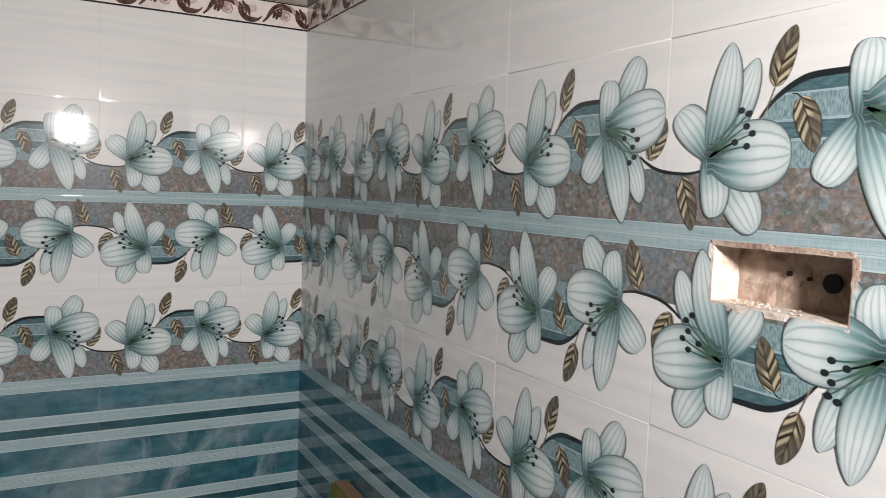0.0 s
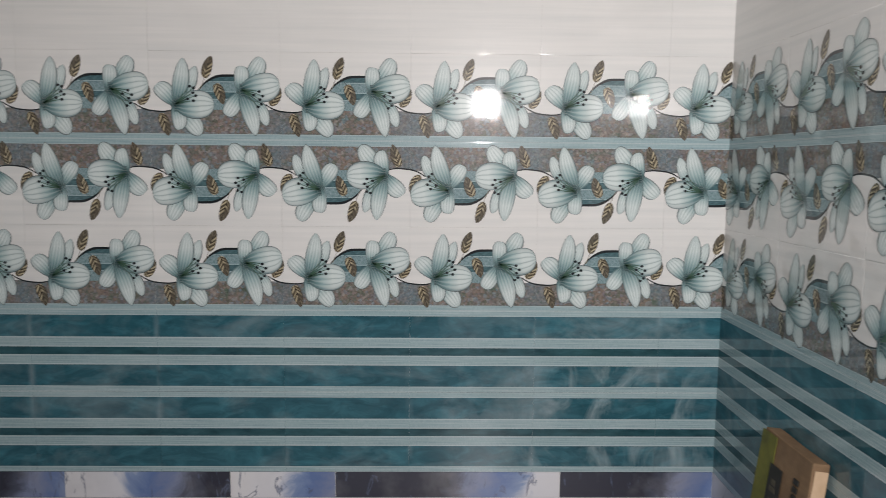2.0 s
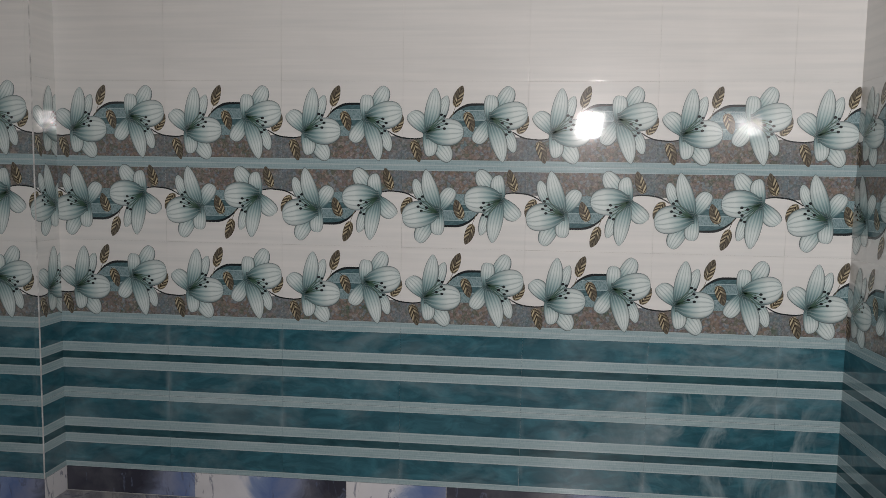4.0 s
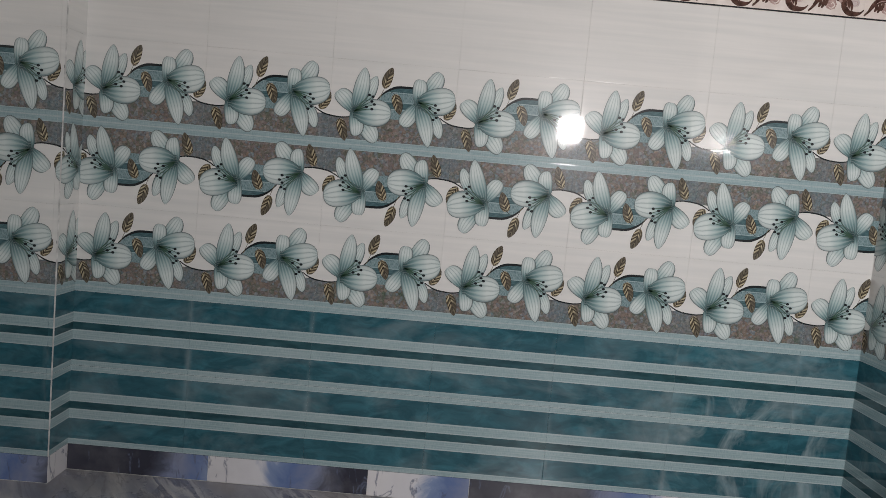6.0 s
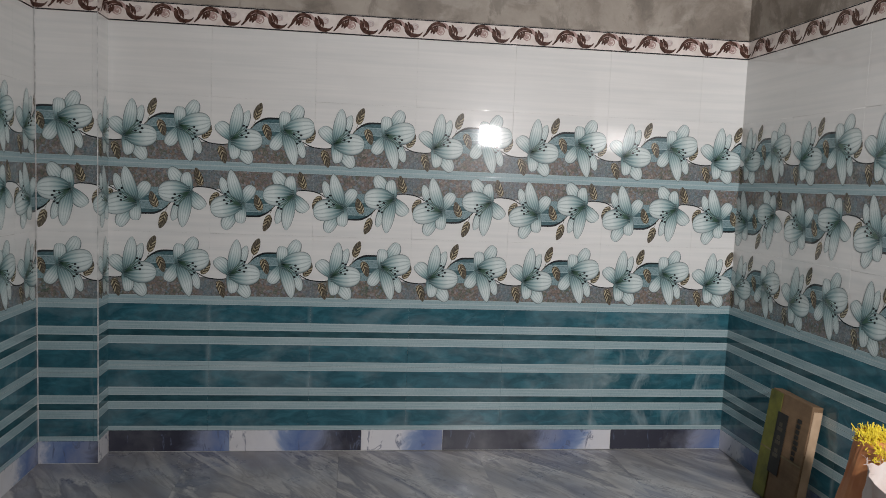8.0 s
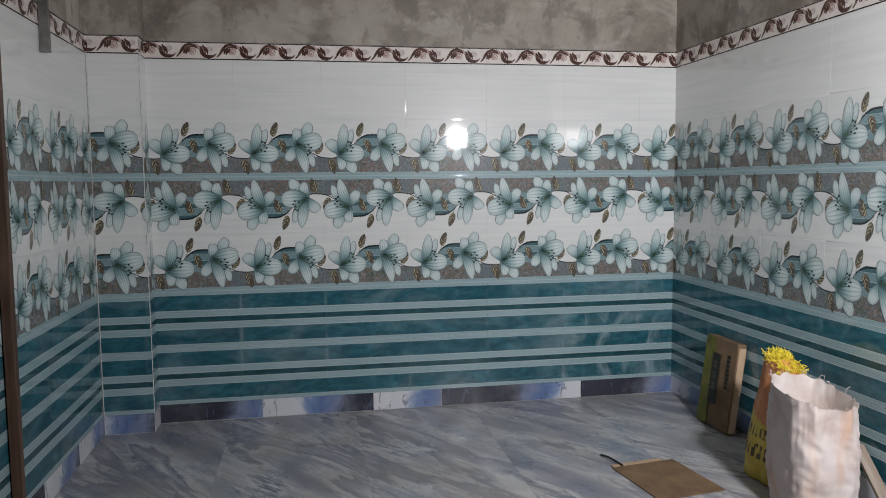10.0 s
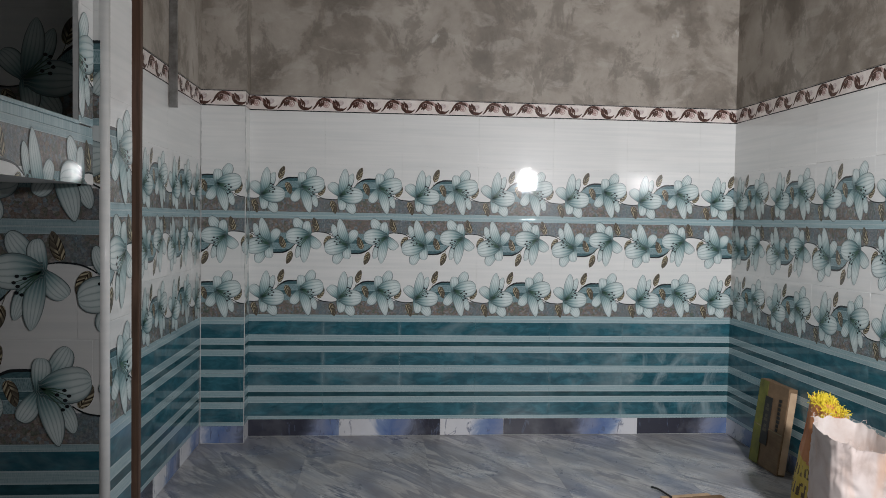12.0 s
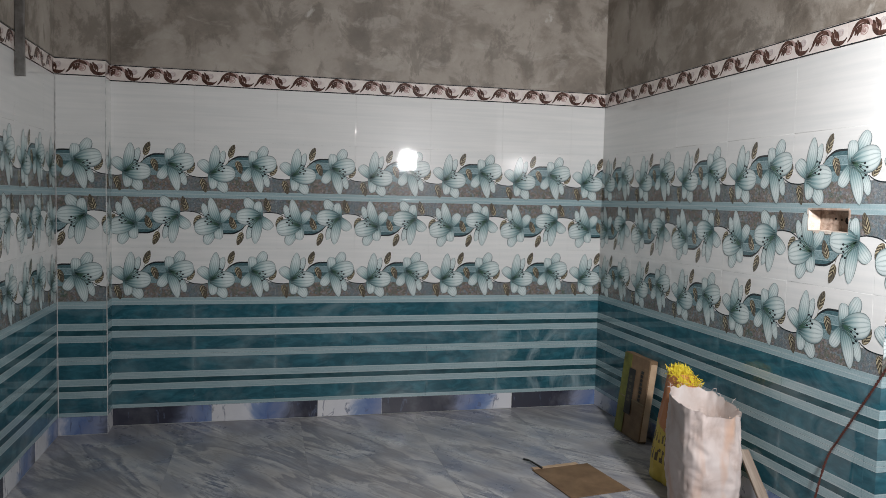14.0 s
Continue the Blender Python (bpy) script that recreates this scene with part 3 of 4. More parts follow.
    lily(bm, uv, front, back, (0.089, 0.118), [(0.140, 0.181), (0.153, 0.176), (0.150, 0.159), (0.160, 0.149), (0.132, 0.138), (0.152, 0.132)], 8)
    # second lily
    back = [((0.330, 0.190), (0.389, 0.279), 0.057, -0.006, 0.60, 0.42), ((0.345, 0.150), (0.404, 0.050), 0.043, 0.008, 0.60, 0.52), ((0.313, 0.166), (0.264, 0.083), 0.054, 0.003, 0.66, 0.36)]
    front = [((0.310, 0.160), (0.319, 0.251), 0.050, -0.003, 0.62, 0.34), ((0.314, 0.166), (0.364, 0.015), 0.057, 0.007, 0.62, 0.68), ((0.313, 0.170), (0.447, 0.192), 0.097, -0.004, 0.56, 0.40)]
    lily(bm, uv, front, back, (0.317, 0.171), [(0.378, 0.165), (0.359, 0.153), (0.390, 0.150), (0.380, 0.138), (0.385, 0.122), (0.374, 0.113)], 8)
    return bm


def stripe_tile():
    bm = bmesh.new()
    uv = bm.loops.layers.uv.new("UVMap")
    slab(bm, TW, TH, "teal", 0.0022, 0.0001, 0.00012)
    e = 0.0003
    for y0, y1, slot in ((0.0001, 0.021, "strip"), (0.098, 0.136, "strip"), (0.136, 0.163, "teal_dark"), (0.163, 0.201, "strip"), (0.279, TH - 0.0001, "strip")):
        strip_rect(bm, uv, e, TW - e, y0, y1, 1, slot, TH)
        strip_rect(bm, uv, e, TW - e, y0 - 0.0004, y0 + 0.0005, 2, "teal_dark")
    return bm


def white_tile():
    bm = bmesh.new()
    bm.loops.layers.uv.new("UVMap")
    slab(bm, TW, TH, "white")
    return bm


BW, BH = 0.398, 0.09


def border_tile():
    """A cream strip with a running scroll: arched and hanging leaves on one winding stem, rose discs in their hollows."""
    bm = bmesh.new()
    uv = bm.loops.layers.uv.new("UVMap")
    slab(bm, BW, BH, "cream", 0.0022, 0.0, 0.0)
    strip_rect(bm, uv, 0.0, BW, 0.001, 0.0068, 1, "ink")
    strip_rect(bm, uv, 0.0, BW, BH - 0.0058, BH - 0.001, 1, "ink")
    for x in (0.0, 0.199):
        # the arched leaf, dark at its root and crown, fading to rose where it comes down
        dot(bm, uv, (x + 0.079, 0.044), 0.021, 0.6, "rose", 0.95)
        ribbon(bm, uv, [(x + 0.070, 0.036), (x + 0.082, 0.030), (x + 0.092, 0.040), (x + 0.086, 0.050), (x + 0.078, 0.044)], [0.001, 0.003, 0.004, 0.003, 0.002], 0.9, "cream", 14)
        ribbon(bm, uv, [(x + 0.062, 0.076), (x + 0.094, 0.074), (x + 0.112, 0.060), (x + 0.126, 0.038)], [0.006, 0.016, 0.015, 0.003], 1.8, "rose", 14)
        ribbon(bm, uv, [(x + 0.001, 0.014), (x + 0.016, 0.030), (x + 0.030, 0.052), (x + 0.048, 0.068), (x + 0.070, 0.074), (x + 0.092, 0.068), (x + 0.104, 0.056)], [0.005, 0.009, 0.016, 0.021, 0.021, 0.014, 0.002], 2.4, "brown", 26)
        for u, v, w, k in ((0.036, 0.030, 0.011, 0.050), (0.047, 0.027, 0.011, 0.056), (0.058, 0.036, 0.010, 0.062)):
            blade(bm, uv, (x + u + 0.006, k + 0.012), (x + u, v), w, 2.8 + 8 * u, "brown", 0.003, 0.5, 0.4)
        ribbon(bm, uv, [(x + 0.040, 0.058), (x + 0.056, 0.068), (x + 0.078, 0.071)], [0.001, 0.003, 0.001], 4, "rose", 8)
        # the hanging leaf, three lobes that stand up at its root, thinning into the next stem
        dot(bm, uv, (x + 0.164, 0.056), 0.017, 0.6, "blush", 0.95)
        ribbon(bm, uv, [(x + 0.152, 0.052), (x + 0.162, 0.044), (x + 0.174, 0.052), (x + 0.168, 0.062), (x + 0.160, 0.058)], [0.001, 0.002, 0.003, 0.002, 0.001], 0.9, "rose", 14)
        ribbon(bm, uv, [(x + 0.118, 0.056), (x + 0.126, 0.036), (x + 0.144, 0.020), (x + 0.168, 0.017), (x + 0.186, 0.022), (x + 0.198, 0.034)], [0.006, 0.018, 0.020, 0.017, 0.008, 0.002], 2.4, "brown", 22)
        for u, v, w in ((0.118, 0.070, 0.013), (0.130, 0.076, 0.013), (0.142, 0.066, 0.011)):
            blade(bm, uv, (x + u + 0.012, 0.026), (x + u, v), w, 2.8 + 5 * (u - 0.1), "brown", -0.004, 0.5, 0.42)
        ribbon(bm, uv, [(x + 0.134, 0.060), (x + 0.137, 0.043), (x + 0.150, 0.026)], [0.001, 0.0026, 0.001], 4, "rose", 8)
    return bm


MAKERS = {"flower": (flower_tile, TW, TH), "stripe": (stripe_tile, TW, TH), "white": (white_tile, TW, TH), "border": (border_tile, BW, BH)}
MESHES = {}


def tile_mesh(kind, a, b, c, d, hole=None):
    """The mesh of a tile cut down to a..b by c..d, with a rectangular hole if asked for."""
    key = (kind, round(a, 3), round(b, 3), round(c, 3), round(d, 3), hole)
    if key not in MESHES:
        make, w, h = MAKERS[kind]
        bm = make()
        for co, no, cut in (((a, 0, 0), (-1, 0, 0), a > 1e-4), ((b, 0, 0), (1, 0, 0), b < w - 1e-4), ((0, c, 0), (0, -1, 0), c > 1e-4), ((0, d, 0), (0, 1, 0), d < h - 1e-4)):
            if cut:
                bmesh.ops.bisect_plane(bm, geom=bm.verts[:] + bm.edges[:] + bm.faces[:], plane_co=co, plane_no=no, clear_outer=True)
        if hole:
            ha, hb, hc, hd = hole
            for co, no in (((ha, 0, 0), (1, 0, 0)), ((hb, 0, 0), (1, 0, 0)), ((0, hc, 0), (0, 1, 0)), ((0, hd, 0), (0, 1, 0))):
                bmesh.ops.bisect_plane(bm, geom=bm.verts[:] + bm.edges[:] + bm.faces[:], plane_co=co, plane_no=no)
            inside = [f for f in bm.faces if ha < f.calc_center_median().x < hb and hc < f.calc_center_median().y < hd]
            bmesh.ops.delete(bm, geom=inside, context="FACES")
        MESHES[key] = mesh_of("tile", bm, SLOTS)
    return MESHES[key]


def lay_row(parent, origin, along, kind, z, u0, u1, joint, v0=0.0, v1=None, flip=False, hole=None, name="tile"):
    """Tiles side by side along one wall face, from u0 to u1, with one joint at the given place. flip turns them upside down.
    hole: (u0, u1, z0, z1) on the wall."""
    _, w, h = MAKERS[kind]
    v1 = h if v1 is None else v1
    along = Vector((*along, 0)).normalized()
    out = along.cross(Vector((0, 0, 1)))
    base = Matrix(((along.x, 0, out.x), (along.y, 0, out.y), (0, 1, 0))).to_4x4()
    k = math.floor((u0 - joint) / w + 1e-6)
    while joint + k * w < u1 - 1e-4:
        left = joint + k * w
        a, b, c, d = max(0.0, u0 - left), min(w, u1 - left), v0, v1
        k += 1
        if b - a < 0.004:
            continue
        cut = None
        if hole and hole[0] < left + w and hole[1] > left and z < hole[3] and z + h > hole[2]:
            cut = (hole[0] - left, hole[1] - left, hole[2] - z, hole[3] - z)
        place = Matrix.Translation(Vector(origin) + along * left + Vector((0, 0, z)))
        if flip:
            a, b, c, d = w - b, w - a, h - d, h - c
            if cut:
                cut = (w - cut[1], w - cut[0], h - cut[3], h - cut[2])
            local = Matrix.Translation((w, h, 0)) @ Matrix.Rotation(math.pi, 4, "Z")
        else:
            local = Matrix.Identity(4)
        if cut:
            cut = tuple(round(q, 4) for q in cut)
        ob = new(name, tile_mesh(kind, a, b, c, d, cut))
        ob.parent = parent
        ob.matrix_basis = place @ base @ local


ROWS = (("stripe", 0.1, False), ("stripe", 0.4, False), ("flower", 0.7, False), ("flower", 1.0, True), ("flower", 1.3, False), ("white", 1.6, False))


def clad(parent, origin, along, u0, u1, joint, border=0.0, hole=None, rows=ROWS):
    for kind, z, flip in rows:
        # turned tiles are laid so that their flowers stand under those of the row above
        lay_row(parent, origin, along, kind, z, u0, u1, joint, flip=flip, hole=hole)
    if border is not None:
        lay_row(parent, origin, along, "border", 1.9, u0, u1, border, name="border_tile")


def skirting(parent, origin, along, cuts, runs=(), h=0.1):
    """Marble strips end to end, as thick as the tiling. runs: for each strip, where along the quarry slab's pattern it was cut
    and whether it runs against the wall's direction."""
    along = Vector((*along, 0)).normalized()
    out = along.cross(Vector((0, 0, 1)))
    base = Matrix(((along.x, 0, out.x), (along.y, 0, out.y), (0, 1, 0))).to_4x4()
    for i, (a, b) in enumerate(zip(cuts, cuts[1:])):
        start, turned = runs[i] if i < len(runs) else (0.0, False)
        length = b - a
        y0, y1 = (0.001 - h, -0.002) if turned else (0.002, h - 0.001)
        bm = boxes((start + 0.0008, y0, -0.012, start + length - 0.0008, y1, 0.0005), bevel=0.0012)
        local = Matrix.Translation((start + length, 0, 0)) @ Matrix.Rotation(math.pi, 4, "Z") if turned else Matrix.Translation((-start, 0, 0))
        part("skirting_strip", bm, "skirting", parent, m=Matrix.Translation(Vector(origin) + along * a) @ base @ local)


def wall(name, label, *dims, mats="grout"):
    return tagged(part(name, boxes(*dims), mats), label, "wall", kind="structure")


# ---- the tiled room ----
XR, XL, XP = 0.457, -2.69, -2.445      # faces of the east wall, the west wall and the corner pier's side
YP, CEIL, DEEP = -0.138, 3.0, 0.0012   # the corner pier's front, the ceiling, depth of tile and bedding
RB = 0.018                             # radius of the cross wall's rounded corner
YE, YW = -2.27, -2.172                 # where the east wall ends; the far side of the west cross wall
XJ, YJ, XC = -2.404, -2.364, -2.441                # the cross wall's end face and its hall side; the cupboard's front

wall_north = wall("wall_north", "back wall with lily tiles over teal striped tiles", (XP, DEEP, 0, XR + 0.2, 0.2, 1.99))
clad(wall_north, (0, 0, 0), (1, 0), XP, XR, -0.664, -0.101)
skirting(wall_north, (0, 0, 0), (1, 0), (XP, -1.916, -1.316, -0.934, -0.109, XR), ((0.25, True), (0.0, False), (0.0, False), (0.06, True), (0.25, True)))
part("cement_band", boxes((XL - 0.2, -0.004, 1.991, XR, 0.2, CEIL)), "cement", wall_north, "bare grey cement plaster above the tiling")

HOLE = (1.866, 2.079, 1.211, 1.2955)
wall_east = wall("wall_east", "side wall with lily tiles and an open socket recess",
                 (XR + DEEP, -HOLE[0], 0, XR + 0.2, 0.0, 1.99), (XR + DEEP, YE + DEEP, 0, XR + 0.2, -HOLE[1], 1.99),
                 (XR + DEEP, -HOLE[1], 0, XR + 0.2, -HOLE[0], HOLE[2]), (XR + DEEP, -HOLE[1], HOLE[3], XR + 0.2, -HOLE[0], 1.99))
clad(wall_east, (XR, 0, 0), (0, -1), 0.0, -YE, 0.412, 0.03, hole=HOLE)
skirting(wall_east, (XR, 0, 0), (0, -1), (0, 0.5, 0.92, 1.5, 1.95, -YE))
part("cement_band", boxes((XR - 0.004, YE, 1.991, XR + 0.2, -0.004, CEIL)), "cement", wall_east, "bare grey cement plaster above the tiling")

wall_west = wall("wall_west", "side wall with lily tiles over teal striped tiles", (XL - 0.2, YW, 0, XL - DEEP, 0.2, 1.99))
clad(wall_west, (XL, 0, 0), (0, 1), YW, YP, -1.02 - 0.215, -0.1)
skirting(wall_west, (XL, 0, 0), (0, 1), (YW, -1.6, -1.0, -0.55, YP))
part("cement_band", boxes((XL - 0.2, YW, 1.991, XL + 0.004, -0.004, CEIL)), "cement", wall_west, "bare grey cement plaster above the tiling")

corner_pier = wall("corner_pier", "shallow tiled pier in the corner of the room", (XL, YP + DEEP, 0, XP - DEEP, 0.2, 1.99))
clad(corner_pier, (0, YP, 0), (1, 0), XL, XP, -0.664, -0.05)
clad(corner_pier, (XP, 0, 0), (0, 1), YP, 0.0, YP - 0.02, -0.1)
skirting(corner_pier, (0, YP, 0), (1, 0), (XL, XP), ((0.2, False),))
skirting(corner_pier, (XP, 0, 0), (0, 1), (YP, 0.0))
part("cement_band", boxes((XL + 0.004, YP - 0.004, 1.991, XP + 0.004, -0.004, CEIL)), "cement", corner_pier, "bare grey cement plaster above the tiling")

# the rows inside the cupboard bay are set a little lower
ZB3, JB3, JB2 = 0.652, -2.892, -2.932
# the cross wall whose end stands beside the way in
wall_cross = wall("wall_cross_west", "end of a cross wall clad in lily tiles", (-3.0, YJ + DEEP, 0, XJ - RB, YW, 1.99), (-3.0, YJ + RB, 0, XJ - DEEP, YW, 1.99))
clad(wall_cross, (XJ, 0, 0), (0, 1), YJ + RB, YW, -2.375 - 0.215, -0.1)
for kind, z, flip, joint in (("stripe", 0.1, False, -2.85), ("flower", ZB3, False, JB3), ("flower", ZB3 + TH, True, JB2), ("flower", 1.52, False, -2.70)):
    lay_row(wall_cross, (0, YJ, 0), (1, 0), kind, z, -2.95, XJ - RB, joint, flip=flip)
lay_row(wall_cross, (0, YJ, 0), (1, 0), "flower", ZB3 + 2 * TH, -2.95, XJ - RB, -2.85, v1=1.52 - ZB3 - 2 * TH)
lay_row(wall_cross, (0, YJ, 0), (1, 0), "stripe", 0.4, -2.95, XJ - RB, -2.85, v1=ZB3 - 0.4)
lay_row(wall_cross, (0, YJ, 0), (1, 0), "white", 1.82, -2.95, XJ - RB, -2.70, v1=0.17)
skirting(wall_cross, (XJ, 0, 0), (0, 1), (YJ + RB, YW))
part("cement_band", boxes((-3.0, YJ - 0.004, 1.991, XJ + 0.004, YW, CEIL)), "cement", wall_cross, "bare grey cement plaster above the tiling")

wall_cross_east = wall("wall_cross_east", "tiled wall turning away beside the opening", (XR + 0.2, YE + DEEP, 0, 2.6, -2.0, 1.99))
clad(wall_cross_east, (0, YE, 0), (1, 0), XR, XR + 1.35, XR - 0.2, 0.0)
part("cement_band", boxes((XR + 0.2, YE - 0.004, 1.991, 2.6, -2.0, CEIL)), "cement", wall_cross_east, "bare grey cement plaster above the tiling")

# ---- hall round the camera ----
wall("wall_south", "plain plaster wall of the hall", (-3.2, -6.8, 0, 2.8, -6.6, CEIL), mats="plaster")
wall("wall_hall_east", "plain plaster wall of the hall", (2.6, -6.6, 0, 2.8, -2.0, CEIL), mats="plaster")
wall("wall_hall_west", "plain plaster wall of the hall", (-3.2, -6.6, 0, -3.0, -2.1, CEIL), mats="plaster")
tagged(part("ceiling", boxes((-3.2, -6.8, CEIL, 2.8, 0.2, CEIL + 0.15)), "cement"), "bare grey cement ceiling slab", "ceiling", kind="structure")

floor = tagged(part("floor", boxes((-3.2, -6.8, -0.15, 2.8, 0.2, -0.012)), "grout"), "dusty grey and blue marble slab floor", "floor", kind="structure")
SLAB_X = [-3.2, -2.72, -2.07, -1.42, -0.77, -0.12, 0.53, 1.18, 1.83, 2.48, 2.8]
SLAB_Y = [0.0, -1.55, -3.1, -4.65, -6.2, -6.8]
for x0, x1 in zip(SLAB_X, SLAB_X[1:]):
    for y1, y0 in zip(SLAB_Y, SLAB_Y[1:]):
        part("slab", boxes((x0 + 0.0002, y0 + 0.0002, -0.02, x1 - 0.0002, y1 - 0.0002, random.uniform(-0.0012, 0.0)), bevel=0.0007), "marble", floor)

# ---- built-in cupboard on the hall side of the cross wall ----
SILL, SOFFIT, YC = 1.516, 1.364, -4.30
cupboard = wall("wall_cupboard", "tiled front of a deep built-in cupboard with open bays", (-3.0, YC, SOFFIT + 0.002, XC - DEEP, YJ - 0.002, SILL - 0.004))
lay_row(cupboard, (XC, 0, 0), (0, 1), "flower", SILL - 0.027 - TH, YC, YJ, -2.798, v0=SOFFIT - SILL + 0.027 + TH, flip=True)
part("sill_face", boxes((XC - 0.012, YC, SILL - 0.0268, XC, YJ - 0.002, SILL - 0.0042), bevel=0.0012), "strip", cupboard, "pale stone edge under the sill")
part("jamb_core", boxes((XC - 0.014, -2.457, SILL, XC - DEEP, YJ - 0.002, 2.1)), "grout", cupboard)
lay_row(cupboard, (XC, 0, 0), (0, 1), "flower", SILL, -2.457, YJ, -2.798)
lay_row(cupboard, (XC, 0, 0), (0, 1), "white", SILL + TH, -2.457, YJ, -2.798)
part("sill", boxes((-2.95, YC, SILL - 0.004, XC + 0.003, -2.457, SILL + 0.006), bevel=0.002), "strip", cupboard, "thin pale stone sill")
part("upper_front", boxes((-3.0, YC, 2.1, XC, YJ - 0.002, CEIL)), "plaster", cupboard)
part("end_wall", boxes((-3.0, YC - 0.15, 0, XC, YC, CEIL)), "plaster", cupboard)

# white grout beads along the pier's corners
for x, y in ((XL + 0.003, YP - 0.003), (XP, YP)):
    part("grout_bead", boxes((x - 0.0022, y - 0.0022, 0.1, x + 0.0022, y + 0.0022, 1.905), bevel=0.0015), "bead", corner_pier, "white grout bead on a corner")
# the rounded edge where the cross wall's two tiled faces meet
bull = bmesh.new()
bmesh.ops.create_cone(bull, cap_ends=True, segments=96, radius1=RB + 0.0004, radius2=RB + 0.0004, depth=1.885, matrix=Matrix.Translation((XJ - RB, YJ + RB, 1.0445)))
part("edge_trim", bull, "white", wall_cross, "rounded white glazed edge", smooth=True)


# ---- fixtures ----
def door_post():
    ob = thing("door_post", "brown wooden door post fixed upright to the tiled wall", "door post", pose(XL + 0.001, -1.30, 0, 0, 0.2, 0))
    part("post", boxes((0, -0.018, 0, 0.034, 0.018, 2.62), bevel=0.003), "wood", ob)
    part("side_strip", boxes((0.004, -0.026, 0, 0.038, -0.0185, 2.62), bevel=0.002), "wood", ob)


door_post()


def steel_strap():
    ob = thing("steel_strap", "dull grey steel strap hanging down over the tile border", "bracket", pose(XL + 0.003, -0.775, 1.795))
    part("strap", boxes((0.003, -0.012, 0, 0.040, 0.006, 0.62), bevel=0.002), "steel", ob)
    part("bolt", boxes((0.012, -0.017, 0.52, 0.028, -0.012, 0.536), bevel=0.002), "steel", ob)


steel_strap()


def socket_recess():
    a, b, c, d = HOLE
    depth = 0.055
    ob = thing("socket_recess", "open socket recess cut through the tiles, brown raw mortar inside", "socket box", pose(XR, -(a + b) / 2, (c + d) / 2))
    w, h = (b - a) / 2, (d - c) / 2
    bm = bmesh.new()
    nx, ny = 16, 8
    # uneven back
    g = [[bm.verts.new((depth + 0.004 * noise.noise((i * 0.7, j * 0.9, 1.0)), w - 2 * w * i / nx, -h + 2 * h * j / ny)) for j in range(ny + 1)] for i in range(nx + 1)]
    for i in range(nx):
        for j in range(ny):
            bm.faces.new((g[i][j], g[i][j + 1], g[i + 1][j + 1], g[i + 1][j]))
    part("recess_back", bm, "raw", ob, "rough brown mortar at the back")
    for name, dims, mat in (("recess_top", (-0.001, -w, h - 0.002, depth + 0.01, w, h + 0.006), "raw"), ("recess_base", (-0.001, -w, -h - 0.008, depth + 0.01, w, -h + 0.003), "lime"),
                            ("recess_side", (-0.001, w - 0.003, -h, depth + 0.01, w + 0.006, h), "lime"), ("recess_side", (-0.001, -w - 0.006, -h, depth + 0.01, -w + 0.002, h), "raw")):
        bm = boxes(dims)
        bmesh.ops.subdivide_edges(bm, edges=bm.edges[:], cuts=7, use_grid_fill=True)
        for v in bm.verts:
            q = noise.noise_vector(v.co * 90)
            v.co += Vector((q.x * 0.0015, q.y * 0.0022, q.z * 0.0022))
        part(name, bm, mat, ob)
    # conduit hole, its ring and two fixing holes: flat discs, their inner dark painted black
    def disc(y, z, r, x0, mat, name):
        bm = bmesh.new()
        bmesh.ops.create_cone(bm, cap_ends=True, segments=20, radius1=r, radius2=r, depth=0.004, matrix=Matrix.Translation((x0, y, z)) @ Matrix.Rotation(math.pi / 2, 4, "Y"))
        part(name, bm, mat, ob)
    disc(-w + 0.060, 0.002, 0.013, depth - 0.004, "black", "conduit_hole")
    disc(-w + 0.094, 0.004, 0.003, depth - 0.003, "black", "fixing_hole")
    disc(0.018, 0.008, 0.004, depth - 0.003, "black", "fixing_hole")
    # crumbs of white mortar
    bm = bmesh.new()
    rnd = random.Random(4)
    for i in range(70):
        y = w - 0.004 - abs(rnd.gauss(0, 0.055))
        r = rnd.uniform(0.0007, 0.0022)
        m = Matrix.Translation((rnd.uniform(0.004, depth - 0.004), max(y, -w + 0.004), -h + 0.003 + r * 0.5)) @ Matrix.Diagonal((1, 1.3, 0.8, 1))
        bmesh.ops.create_icosphere(bm, subdivisions=1, radius=r, matrix=m)
    tagged(part("mortar_crumbs", bm, "lime", ob), kind="stuff")


socket_recess()


